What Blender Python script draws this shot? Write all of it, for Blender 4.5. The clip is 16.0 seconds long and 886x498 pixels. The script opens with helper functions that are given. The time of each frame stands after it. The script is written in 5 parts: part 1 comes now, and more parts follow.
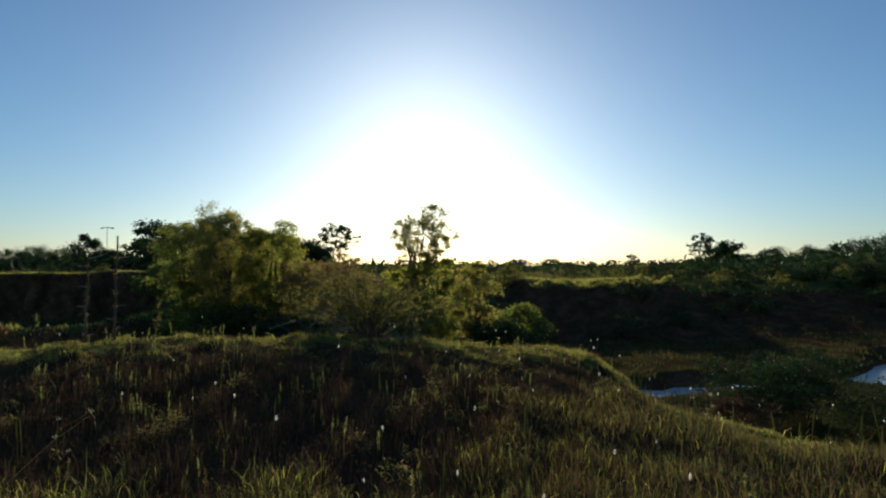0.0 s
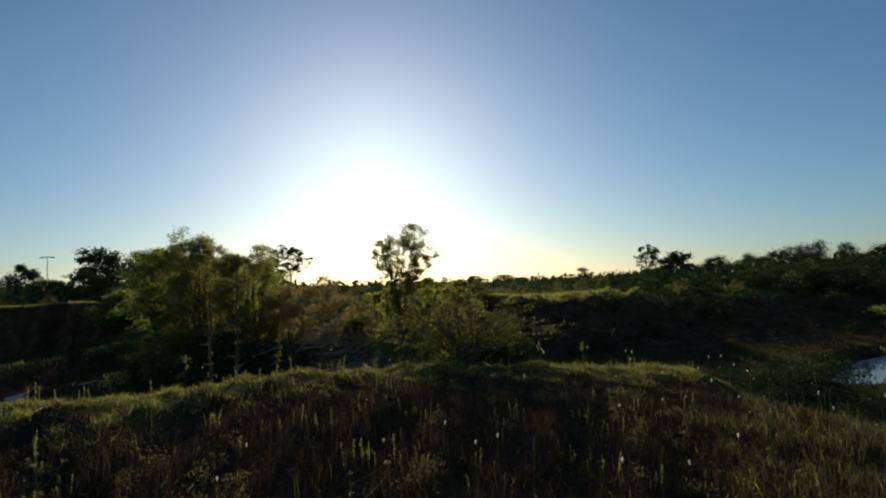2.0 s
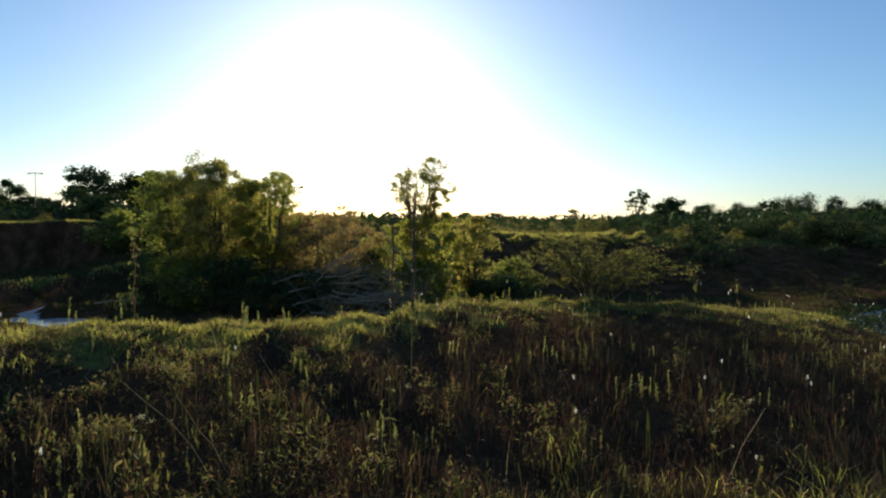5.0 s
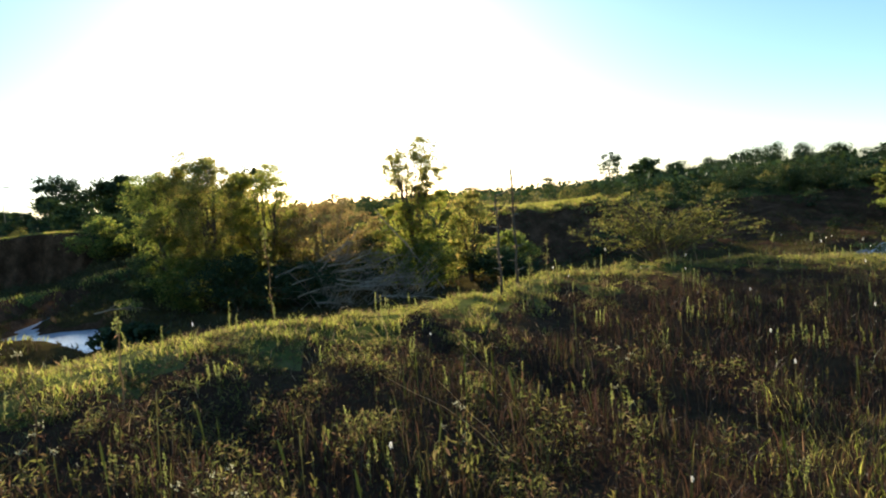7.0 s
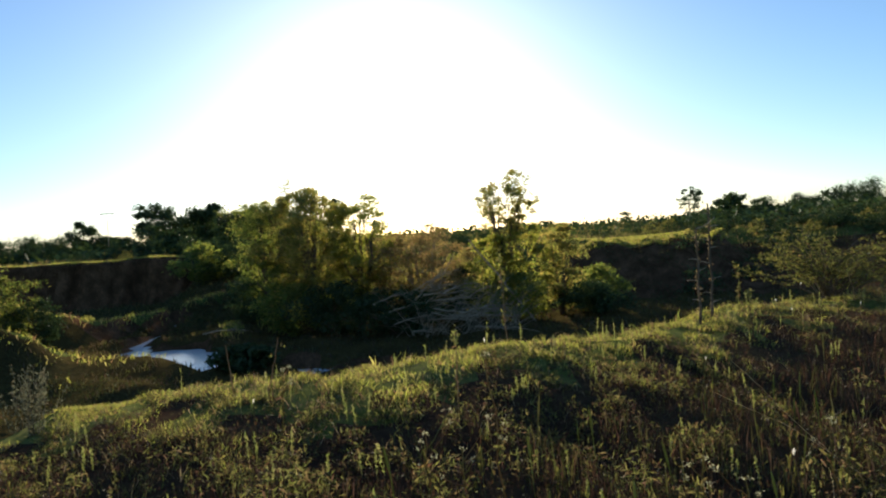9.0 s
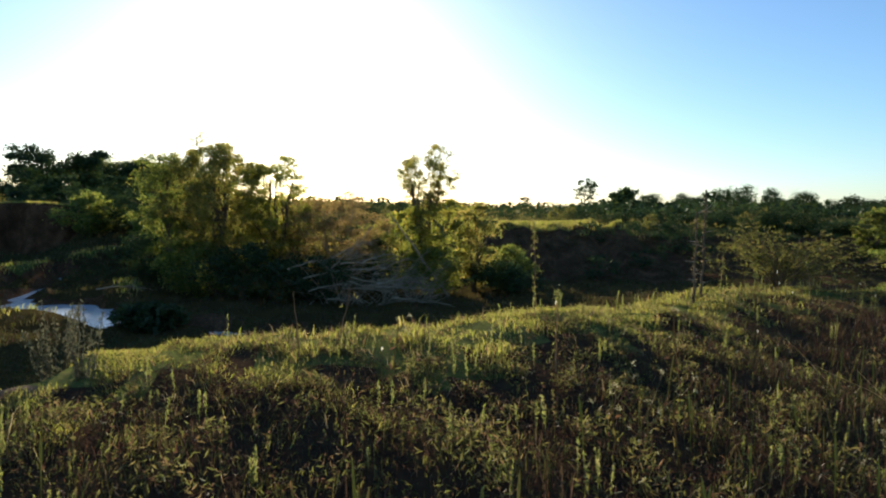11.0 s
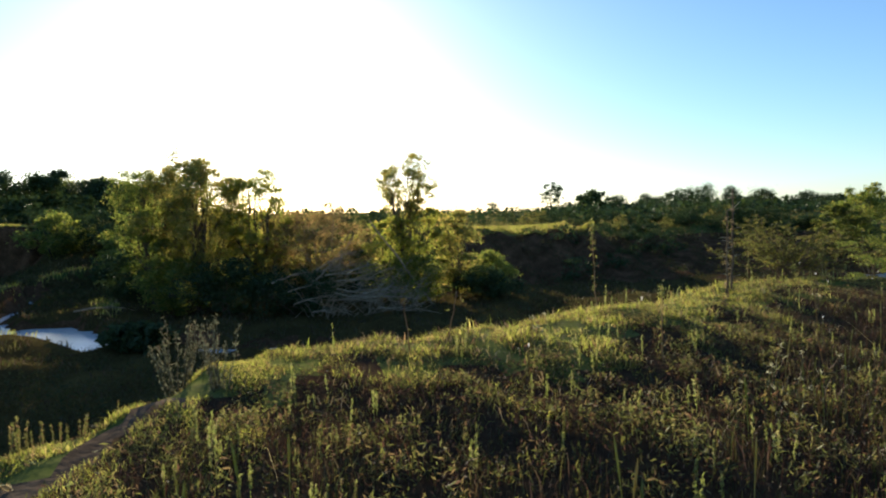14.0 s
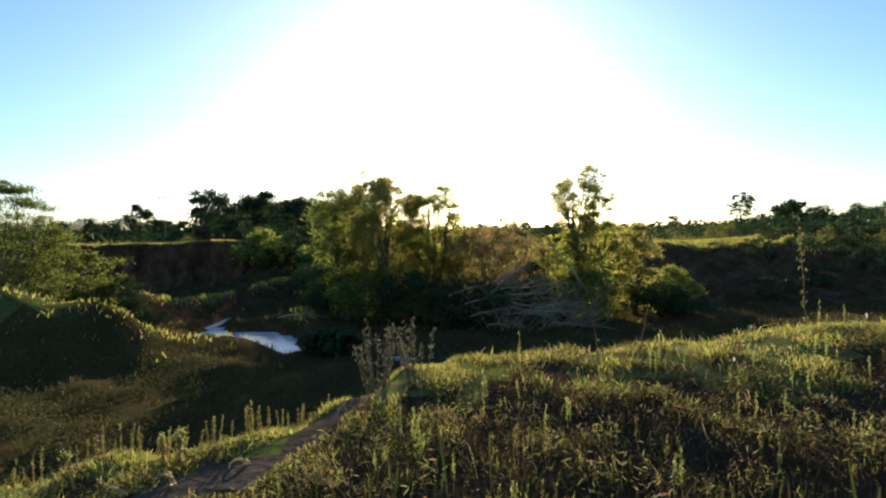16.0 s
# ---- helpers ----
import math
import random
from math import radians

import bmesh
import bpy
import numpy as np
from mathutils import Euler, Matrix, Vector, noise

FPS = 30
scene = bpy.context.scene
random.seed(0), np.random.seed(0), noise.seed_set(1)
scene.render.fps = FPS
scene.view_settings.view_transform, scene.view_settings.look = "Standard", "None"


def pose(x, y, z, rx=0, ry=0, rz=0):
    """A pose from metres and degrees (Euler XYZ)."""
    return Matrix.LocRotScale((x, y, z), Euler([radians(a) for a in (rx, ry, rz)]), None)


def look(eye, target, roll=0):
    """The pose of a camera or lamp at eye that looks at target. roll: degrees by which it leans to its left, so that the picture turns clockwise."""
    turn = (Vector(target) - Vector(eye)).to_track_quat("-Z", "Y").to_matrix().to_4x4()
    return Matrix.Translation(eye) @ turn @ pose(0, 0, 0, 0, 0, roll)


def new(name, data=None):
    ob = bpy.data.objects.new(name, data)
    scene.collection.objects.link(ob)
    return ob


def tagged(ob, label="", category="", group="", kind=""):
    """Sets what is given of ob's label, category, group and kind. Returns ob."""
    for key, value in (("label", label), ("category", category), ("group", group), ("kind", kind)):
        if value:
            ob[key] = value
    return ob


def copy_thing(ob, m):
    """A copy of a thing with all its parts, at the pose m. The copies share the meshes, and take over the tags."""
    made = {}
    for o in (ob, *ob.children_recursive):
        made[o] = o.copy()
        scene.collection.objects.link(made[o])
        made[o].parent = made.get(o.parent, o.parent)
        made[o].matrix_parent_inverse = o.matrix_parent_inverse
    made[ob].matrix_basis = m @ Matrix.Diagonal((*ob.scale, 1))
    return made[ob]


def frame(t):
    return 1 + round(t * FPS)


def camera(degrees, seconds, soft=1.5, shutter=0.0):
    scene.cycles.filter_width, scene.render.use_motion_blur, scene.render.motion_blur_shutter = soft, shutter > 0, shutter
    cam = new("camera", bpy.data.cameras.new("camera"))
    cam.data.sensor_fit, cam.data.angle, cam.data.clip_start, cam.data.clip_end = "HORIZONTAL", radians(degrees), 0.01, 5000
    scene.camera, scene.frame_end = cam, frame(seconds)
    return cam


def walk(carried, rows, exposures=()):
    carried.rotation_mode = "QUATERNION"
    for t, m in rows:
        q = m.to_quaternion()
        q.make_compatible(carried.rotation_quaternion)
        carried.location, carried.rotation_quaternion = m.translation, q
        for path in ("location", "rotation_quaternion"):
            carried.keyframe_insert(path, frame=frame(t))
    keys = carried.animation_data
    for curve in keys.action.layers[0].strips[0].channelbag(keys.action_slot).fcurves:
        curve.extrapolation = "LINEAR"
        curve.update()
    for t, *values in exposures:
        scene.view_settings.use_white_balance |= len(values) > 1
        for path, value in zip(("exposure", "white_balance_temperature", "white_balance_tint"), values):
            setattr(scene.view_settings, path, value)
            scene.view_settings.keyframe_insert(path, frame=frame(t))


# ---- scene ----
cam = camera(69.5, 16.0, soft=2.2)
PATH = [
    (0, (0.0, 0.0, 1.602), (0.0, 1.998, 1.672), -0.0),
    (0.5, (-0.771, 0.147, 1.654), (-0.713, 2.142, 1.778), -1.1),
    (1, (-1.461, 0.133, 1.719), (-1.5, 2.126, 1.874), 0.1),
    (1.5, (-2.075, 0.297, 1.698), (-2.025, 2.292, 1.839), 0.1),
    (2, (-2.683, 0.38, 1.73), (-2.515, 2.37, 1.854), -2.0),
    (2.5, (-3.179, 0.362, 1.764), (-3.14, 2.357, 1.894), -2.0),
    (3, (-3.696, 0.463, 1.752), (-3.584, 2.459, 1.827), -1.3),
    (5.5, (-5.714, 1.007, 1.704), (-5.478, 2.991, 1.616), 0.4),
    (6, (-6.152, 1.055, 1.718), (-5.865, 3.031, 1.611), -0.7),
    (6.5, (-6.599, 1.025, 1.766), (-6.307, 2.998, 1.619), -2.4),
    (7, (-6.973, 1.077, 1.759), (-6.685, 3.05, 1.611), -4.4),
    (7.5, (-7.37, 1.087, 1.786), (-7.141, 3.073, 1.71), -2.8),
    (8, (-7.84, 0.909, 1.844), (-7.735, 2.904, 1.765), -3.8),
    (8.5, (-8.28, 0.852, 1.817), (-8.161, 2.848, 1.756), -3.0),
    (9, (-8.78, 0.79, 1.853), (-8.698, 2.788, 1.819), -3.3),
    (11.5, (-10.693, 1.105, 1.704), (-10.127, 3.019, 1.579), 1.9),
    (12, (-11.025, 1.083, 1.7), (-10.27, 2.935, 1.699), -0.2),
    (12.5, (-11.093, 1.092, 1.705), (-10.299, 2.927, 1.66), -0.4),
    (13, (-11.171, 1.096, 1.695), (-10.403, 2.941, 1.639), 1.9),
    (13.5, (-11.356, 1.072, 1.709), (-10.56, 2.906, 1.638), 0.7),
    (14, (-11.499, 1.044, 1.71), (-10.998, 2.978, 1.616), -0.7),
    (14.5, (-11.556, 1.046, 1.683), (-11.273, 3.02, 1.527), -1.1),
    (15, (-11.555, 1.064, 1.657), (-11.322, 3.045, 1.508), 0.9),
    (15.5, (-11.582, 1.033, 1.657), (-11.441, 3.026, 1.576), 2.3),
    (16, (-11.635, 1.001, 1.664), (-11.665, 3.0, 1.624), -1.0),
]
EXPOSURES = [(0, -0.03, 6050), (0.5, 0.05, 6050), (1.0, -0.3, 6050), (1.6, -0.42, 6050), (2.5, -0.26, 6050), (3.2, -0.1, 6050), (5.2, 0.6, 6250), (7.0, 1.3, 6450), (9.2, 0.86, 6300), (11.3, 1.0, 6300), (12.5, 1.08, 6300), (13.5, 1.08, 6300), (14.5, 1.16, 6300), (16, 1.08, 6300)]
walk(cam, [(t, look(eye, target, roll)) for t, eye, target, roll in PATH], exposures=[(t, s, k, 4 if t < 4 else 9) for t, s, k in EXPOSURES])

# ---- world and sun ----
SUN_EL, SUN_AZ = 11.8, 1.4
world = bpy.data.worlds.new("sky")
scene.world = world
world.use_nodes = True
wn = world.node_tree.nodes
sky = wn.new("ShaderNodeTexSky")
sky.sky_type, sky.sun_disc = "NISHITA", False
sky.sun_elevation, sky.sun_rotation = radians(SUN_EL), radians(-SUN_AZ)
sky.air_density, sky.dust_density, sky.ozone_density, sky.altitude = 1.0, 0.52, 4.0, 50
world.node_tree.links.new(sky.outputs[0], wn["Background"].inputs[0])
wn["Background"].inputs[1].default_value = 0.10

sun = new("sun", bpy.data.lights.new("sun", "SUN"))
sun.data.energy, sun.data.angle, sun.data.color = 5.0, radians(0.6), (1.0, 0.88, 0.68)
toward = Vector((-math.sin(radians(SUN_AZ)) * math.cos(radians(SUN_EL)),
                 math.cos(radians(SUN_AZ)) * math.cos(radians(SUN_EL)), math.sin(radians(SUN_EL))))
sun.matrix_world = look((0, 0, 60), Vector((0, 0, 60)) - toward)

rng = np.random.default_rng(7)


# ---- materials ----
def material(name):
    m = bpy.data.materials.new(name)
    m.use_nodes = True
    m.node_tree.nodes.clear()
    return m, m.node_tree.nodes, m.node_tree.links.new


def ramp(nodes, stops):
    r = nodes.new("ShaderNodeValToRGB")
    while len(r.color_ramp.elements) < len(stops):
        r.color_ramp.elements.new(0.5)
    for e, (at, rgb) in zip(r.color_ramp.elements, stops):
        e.position, e.color = at, (*rgb, 1)
    return r


def leaf_material(name, colours, through_share=0.5, gloss=0.12):
    """Thin leaves: each its own tone, light passes through them."""
    m, nodes, link = material(name)
    geo, info = nodes.new("ShaderNodeNewGeometry"), nodes.new("ShaderNodeObjectInfo")
    add = nodes.new("ShaderNodeMath")
    add.operation = "MULTIPLY_ADD"
    link(info.outputs["Random"], add.inputs[0])
    add.inputs[1].default_value = 0.25
    link(geo.outputs["Random Per Island"], add.inputs[2])
    wrap = nodes.new("ShaderNodeMath")
    wrap.operation = "FRACT"
    link(add.outputs[0], wrap.inputs[0])
    r = ramp(nodes, colours)
    link(wrap.outputs[0], r.inputs[0])
    diff, tran, glos = (nodes.new("ShaderNodeBsdf" + k) for k in ("Diffuse", "Translucent", "Glossy"))
    warm = nodes.new("ShaderNodeHueSaturation")
    warm.inputs["Hue"].default_value, warm.inputs["Saturation"].default_value, warm.inputs["Value"].default_value = 0.489, 1.1, 2.05
    link(r.outputs[0], warm.inputs["Color"])
    link(r.outputs[0], diff.inputs[0])
    link(warm.outputs[0], tran.inputs[0])
    glos.inputs["Roughness"].default_value = 0.55
    glos.inputs["Color"].default_value = (0.8, 0.8, 0.75, 1)
    one, two, out = nodes.new("ShaderNodeMixShader"), nodes.new("ShaderNodeMixShader"), nodes.new("ShaderNodeOutputMaterial")
    one.inputs[0].default_value = through_share
    two.inputs[0].default_value = gloss * 0.2
    link(diff.outputs[0], one.inputs[1]), link(tran.outputs[0], one.inputs[2])
    link(one.outputs[0], two.inputs[1]), link(glos.outputs[0], two.inputs[2])
    link(two.outputs[0], out.inputs[0])
    return m


def rough_material(name, colours, scale, rough=0.9, bump=0.3, fine=9.0):
    """Matt mottled surface: two scales of noise and relief."""
    m, nodes, link = material(name)
    geo = nodes.new("ShaderNodeNewGeometry")
    big, small = nodes.new("ShaderNodeTexNoise"), nodes.new("ShaderNodeTexNoise")
    big.inputs["Scale"].default_value, big.inputs["Detail"].default_value = scale, 6
    small.inputs["Scale"].default_value, small.inputs["Detail"].default_value = scale * fine, 8
    mix = nodes.new("ShaderNodeMath")
    mix.operation = "MULTIPLY_ADD"
    for n in (big, small):
        link(geo.outputs["Position"], n.inputs["Vector"])
    link(small.outputs[0], mix.inputs[0])
    mix.inputs[1].default_value = 0.45
    half = nodes.new("ShaderNodeMath")
    half.operation = "MULTIPLY"
    half.inputs[1].default_value = 0.6
    link(big.outputs[0], half.inputs[0])
    link(half.outputs[0], mix.inputs[2])
    r = ramp(nodes, colours)
    link(mix.outputs[0], r.inputs[0])
    b, bs, out = nodes.new("ShaderNodeBump"), nodes.new("ShaderNodeBsdfPrincipled"), nodes.new("ShaderNodeOutputMaterial")
    b.inputs["Strength"].default_value, b.inputs["Distance"].default_value = bump, 0.08
    link(small.outputs[0], b.inputs["Height"])
    link(r.outputs[0], bs.inputs["Base Color"])
    link(b.outputs[0], bs.inputs["Normal"])
    bs.inputs["Roughness"].default_value = rough
    bs.inputs["Specular IOR Level"].default_value = 0.0
    link(bs.outputs[0], out.inputs[0])
    return m


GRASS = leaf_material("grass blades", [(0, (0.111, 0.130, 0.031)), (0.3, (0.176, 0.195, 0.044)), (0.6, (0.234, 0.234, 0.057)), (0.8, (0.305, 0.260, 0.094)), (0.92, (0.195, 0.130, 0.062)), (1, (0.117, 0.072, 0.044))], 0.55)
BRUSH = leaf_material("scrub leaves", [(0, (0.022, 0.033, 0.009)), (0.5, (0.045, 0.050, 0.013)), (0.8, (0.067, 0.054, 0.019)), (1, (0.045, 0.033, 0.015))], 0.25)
LEAF_DRY = leaf_material("dry tree leaves", [(0, (0.094, 0.094, 0.031)), (0.5, (0.173, 0.140, 0.055)), (1, (0.219, 0.133, 0.062))], 0.55)
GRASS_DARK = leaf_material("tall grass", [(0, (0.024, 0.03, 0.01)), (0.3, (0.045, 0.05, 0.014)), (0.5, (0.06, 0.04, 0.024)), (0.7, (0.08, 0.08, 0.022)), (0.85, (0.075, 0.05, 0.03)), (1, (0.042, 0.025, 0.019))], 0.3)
SPIKE = leaf_material("seed spikes", [(0, (0.111, 0.135, 0.037)), (0.6, (0.170, 0.180, 0.058)), (1, (0.212, 0.190, 0.082))], 0.45)
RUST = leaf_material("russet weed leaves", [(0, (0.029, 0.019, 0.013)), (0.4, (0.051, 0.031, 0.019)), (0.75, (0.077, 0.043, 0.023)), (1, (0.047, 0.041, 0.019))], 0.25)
WEED_PALE = leaf_material("pale weed leaves", [(0, (0.069, 0.077, 0.024)), (0.5, (0.110, 0.110, 0.035)), (0.8, (0.131, 0.100, 0.044)), (1, (0.104, 0.065, 0.040))], 0.48)
GREY_WEED = leaf_material("grey-green weed leaves", [(0, (0.066, 0.071, 0.043)), (0.6, (0.101, 0.101, 0.063)), (1, (0.081, 0.066, 0.041))], 0.4)
STRAW = leaf_material("dry stalks", [(0, (0.30, 0.25, 0.12)), (0.5, (0.42, 0.36, 0.20)), (1, (0.24, 0.18, 0.09))], 0.35)
MATTED = leaf_material("matted dry grass", [(0, (0.16, 0.12, 0.065)), (0.5, (0.24, 0.19, 0.10)), (1, (0.11, 0.075, 0.05))], 0.4)
PALE = leaf_material("pale seed fluff", [(0, (0.55, 0.53, 0.46)), (1, (0.68, 0.65, 0.58))], 0.5)
CREAM = leaf_material("cream flowers", [(0, (0.22, 0.22, 0.13)), (1, (0.32, 0.30, 0.19))], 0.4)
WEED = leaf_material("weed leaves", [(0, (0.039, 0.043, 0.015)), (0.3, (0.071, 0.076, 0.022)), (0.6, (0.113, 0.108, 0.031)), (0.8, (0.092, 0.054, 0.028)), (1, (0.054, 0.032, 0.022))], 0.42)
GRASS_DULL = leaf_material("dull grass blades", [(0, (0.037, 0.043, 0.014)), (0.35, (0.075, 0.077, 0.021)), (0.65, (0.119, 0.104, 0.033)), (0.85, (0.088, 0.057, 0.033)), (1, (0.050, 0.033, 0.022))], 0.45)
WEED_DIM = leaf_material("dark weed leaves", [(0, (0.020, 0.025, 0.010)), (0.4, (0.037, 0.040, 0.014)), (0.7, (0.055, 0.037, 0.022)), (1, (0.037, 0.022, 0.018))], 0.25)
LEAF = leaf_material("tree leaves", [(0, (0.055, 0.088, 0.023)), (0.4, (0.103, 0.134, 0.031)), (0.8, (0.174, 0.190, 0.044)), (1, (0.253, 0.222, 0.064))], 0.55)
LEAF_LAYER = leaf_material("layered tree leaves", [(0, (0.033, 0.053, 0.014)), (0.4, (0.062, 0.080, 0.019)), (0.8, (0.104, 0.114, 0.026)), (1, (0.152, 0.133, 0.038))], 0.55)
LEAF_AIRY = leaf_material("light tree leaves", [(0, (0.097, 0.128, 0.026)), (0.4, (0.157, 0.182, 0.039)), (0.8, (0.230, 0.224, 0.055)), (1, (0.303, 0.230, 0.067))], 0.68)
LEAF_OLIVE = leaf_material("olive tree leaves", [(0, (0.092, 0.107, 0.032)), (0.4, (0.163, 0.173, 0.047)), (0.75, (0.257, 0.233, 0.064)), (0.9, (0.278, 0.198, 0.068)), (1, (0.396, 0.304, 0.106))], 0.62)
GRASS_FAR = leaf_material("far rough grass", [(0, (0.047, 0.051, 0.017)), (0.5, (0.081, 0.078, 0.025)), (0.8, (0.111, 0.095, 0.036)), (1, (0.085, 0.060, 0.030))], 0.45)
LEAF_THORN = leaf_material("small shrub leaves", [(0, (0.051, 0.060, 0.017)), (0.5, (0.085, 0.089, 0.025)), (0.85, (0.119, 0.111, 0.034)), (1, (0.128, 0.089, 0.034))], 0.55)
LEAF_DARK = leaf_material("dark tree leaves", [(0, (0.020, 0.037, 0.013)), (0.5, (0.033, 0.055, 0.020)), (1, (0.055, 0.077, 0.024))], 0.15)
BARK = rough_material("bark", [(0.3, (0.06, 0.045, 0.03)), (0.7, (0.17, 0.13, 0.09))], 3.0)
# dead wood, its colour raised to stand for glints of sun on branches
DEAD = rough_material("dead wood", [(0.3, (0.192, 0.141, 0.090)), (0.7, (0.422, 0.333, 0.230))], 4.0)
TURF = rough_material("grassy soil", [(0.30, (0.044, 0.056, 0.018)), (0.5, (0.075, 0.094, 0.025)), (0.62, (0.125, 0.131, 0.040)), (0.8, (0.150, 0.125, 0.062))], 0.25, fine=22)
# soil for the hollow, its shade put into the dark brown
SHADE_SOIL = rough_material("dark soil with the hollow's shade in it", [(0.3, (0.033, 0.026, 0.011)), (0.5, (0.058, 0.044, 0.017)), (0.65, (0.084, 0.065, 0.023)), (0.85, (0.129, 0.090, 0.036))], 0.35, fine=16)
EARTH = rough_material("bare earth", [(0.3, (0.040, 0.022, 0.012)), (0.5, (0.075, 0.042, 0.022)), (0.62, (0.127, 0.069, 0.037)), (0.8, (0.194, 0.104, 0.055))], 0.7)
LITTER = rough_material("brown litter under the weeds", [(0.3, (0.031, 0.019, 0.013)), (0.5, (0.055, 0.033, 0.020)), (0.65, (0.079, 0.053, 0.027)), (0.85, (0.108, 0.069, 0.040))], 1.4)
DIRT = rough_material("path dirt", [(0.3, (0.06, 0.043, 0.03)), (0.55, (0.10, 0.075, 0.053)), (0.8, (0.16, 0.122, 0.09))], 1.6)


def water_material():
    m, nodes, link = material("still water")
    bs, out, b = nodes.new("ShaderNodeBsdfPrincipled"), nodes.new("ShaderNodeOutputMaterial"), nodes.new("ShaderNodeBump")
    n, geo = nodes.new("ShaderNodeTexNoise"), nodes.new("ShaderNodeNewGeometry")
    n.inputs["Scale"].default_value, n.inputs["Detail"].default_value = 2.6, 4
    link(geo.outputs["Position"], n.inputs["Vector"])
    link(n.outputs[0], b.inputs["Height"])
    b.inputs["Strength"].default_value, b.inputs["Distance"].default_value = 0.3, 0.06
    # pale base colour: the sky's reflection is put into the water itself
    bs.inputs["Base Color"].default_value = (0.60, 0.66, 0.71, 1)
    bs.inputs["Roughness"].default_value = 0.04
    bs.inputs["IOR"].default_value = 1.33
    link(b.outputs[0], bs.inputs["Normal"]), link(bs.outputs[0], out.inputs[0])
    return m


# ---- the lie of the land ----
def smooth(a, b, v):
    s = np.clip((np.asarray(v, float) - a) / (b - a), 0, 1)
    return s * s * (3 - 2 * s)


WAVES = [(rng.uniform(0, 2 * np.pi), rng.uniform(0, 2 * np.pi)) for _ in range(24)]


def lumps(x, y, size, octaves=3):
    """Uneven ground: a sum of crossing waves, about -1 to 1."""
    out, amp = 0.0, 1.0
    for o in range(octaves):
        k = 2 * np.pi / (size * 0.53 ** o)
        for i in range(4):
            turn, phase = WAVES[(o * 4 + i) % 24]
            out = out + amp * 0.4 * np.sin(k * (1 + 0.23 * i) * (x * np.cos(turn + i) + y * np.sin(turn + i)) + phase * (i + 1))
        amp *= 0.5
    return out


EDGE_X = [-60, -30, -14.2, -13.3, -12.8, -12.4, -11.9, -11.2, -10.4, -9.6, -8.8, -8, -7, -6, -5, -4.2, -3, -2, 0, 1, 2.6, 3.6, 5, 6.5, 8, 14, 30, 60]
EDGE_Y = [-12, -1, 4.4, 4.78, 5.22, 5.82, 6.4, 6.4, 5.9, 5.9, 6.2, 6.7, 7.4, 8.0, 8.5, 9.3, 10.1, 10.4, 10.3, 10.3, 11.0, 11.4, 10.6, 8.0, 6.5, 4.8, 2, -5]
# ground height along the walk, some way short of the edge, and at the bank's crest
LAND_X = [-16, -12.9, -12.3, -11.7, -11, -10.2, -9.4, -8.6, -7.7, -6.8, -5.9, -5, -4, -3, -2, -1, 0, 1.2, 2.5, 4]
LAND_WALK = [0.1, 0.1, 0.12, 0.14, 0.16, 0.2, 0.24, 0.28, 0.26, 0.2, 0.16, 0.14, 0.14, 0.12, 0.1, 0.08, 0.05, 0.0, 0.0, 0.0]
LAND_FRONT = [0.25, 0.33, 0.35, 0.42, 0.5, 0.52, 0.48, 0.4, 0.3, 0.22, 0.16, 0.09, 0.06, 0.03, 0.0, -0.04, -0.08, -0.1, 0.1, 0.2]
LAND_CREST = [0.3, 0.36, 0.37, 0.42, 0.56, 0.65, 0.69, 0.69, 0.66, 0.6, 0.52, 0.55, 0.54, 0.55, 0.52, 0.44, 0.36, 0.34, 0.24, 0.15]
# the creek's middle line and half its width
CREEK = [(-33, 65, 0.3), (-31.9, 62, 0.15), (-30.9, 55, 0.3), (-30.2, 50, 0.15), (-29.2, 46.2, 0.8), (-26.6, 46.0, 2.6), (-23.4, 42.5, 1.8), (-20.9, 39.8, 0.8), (-18.4, 37.6, 0.45), (-12, 35.5, 0.8), (-4, 33.2, 1.2),
         (4, 33.5, 1.3), (12.5, 35.0, 1.8), (15.5, 36.5, 1.3), (20, 36.5, 1.0), (25.5, 38, 1.6), (36, 48, 1.8), (60, 60, 1.8), (120, 80, 1.8)]
WATER_Z = -5.2


def creek_gap(x, y):
    """Distance from the creek's middle line, in half widths where it is narrow (first), and that half width."""
    best, wide = np.full(np.shape(x), 1e9), np.zeros(np.shape(x))
    for (ax, ay, aw), (bx, by, bw) in zip(CREEK, CREEK[1:]):
        u = np.clip(((x - ax) * (bx - ax) + (y - ay) * (by - ay)) / ((bx - ax) ** 2 + (by - ay) ** 2), 0, 1)
        d = np.hypot(x - ax - u * (bx - ax), y - ay - u * (by - ay))
        near = d < best
        best, wide = np.where(near, d, best), np.where(near, aw + u * (bw - aw), wide)
    return best, wide


# a low earth dike: its line and the height of its top
DIKE = [(-38.2, 45.5, -0.6), (-35.6, 49.5, -2.3), (-34.6, 54, -3.3), (-32.6, 64, -3.5), (-28.3, 76.5, -3.3), (-26.8, 80, -2.9)]


def dike_gap(x, y):
    """Distance from the dike's line, and its height there."""
    best, top = np.full(np.shape(x), 1e9), np.zeros(np.shape(x))
    for (ax, ay, az), (bx, by, bz) in zip(DIKE, DIKE[1:]):
        u = np.clip(((x - ax) * (bx - ax) + (y - ay) * (by - ay)) / ((bx - ax) ** 2 + (by - ay) ** 2), 0, 1)
        d = np.hypot(x - ax - u * (bx - ax), y - ay - u * (by - ay))
        near = d < best
        best, top = np.where(near, d, best), np.where(near, az + u * (bz - az), top)
    return best, top


def edge(x):
    return np.interp(x, EDGE_X, EDGE_Y)


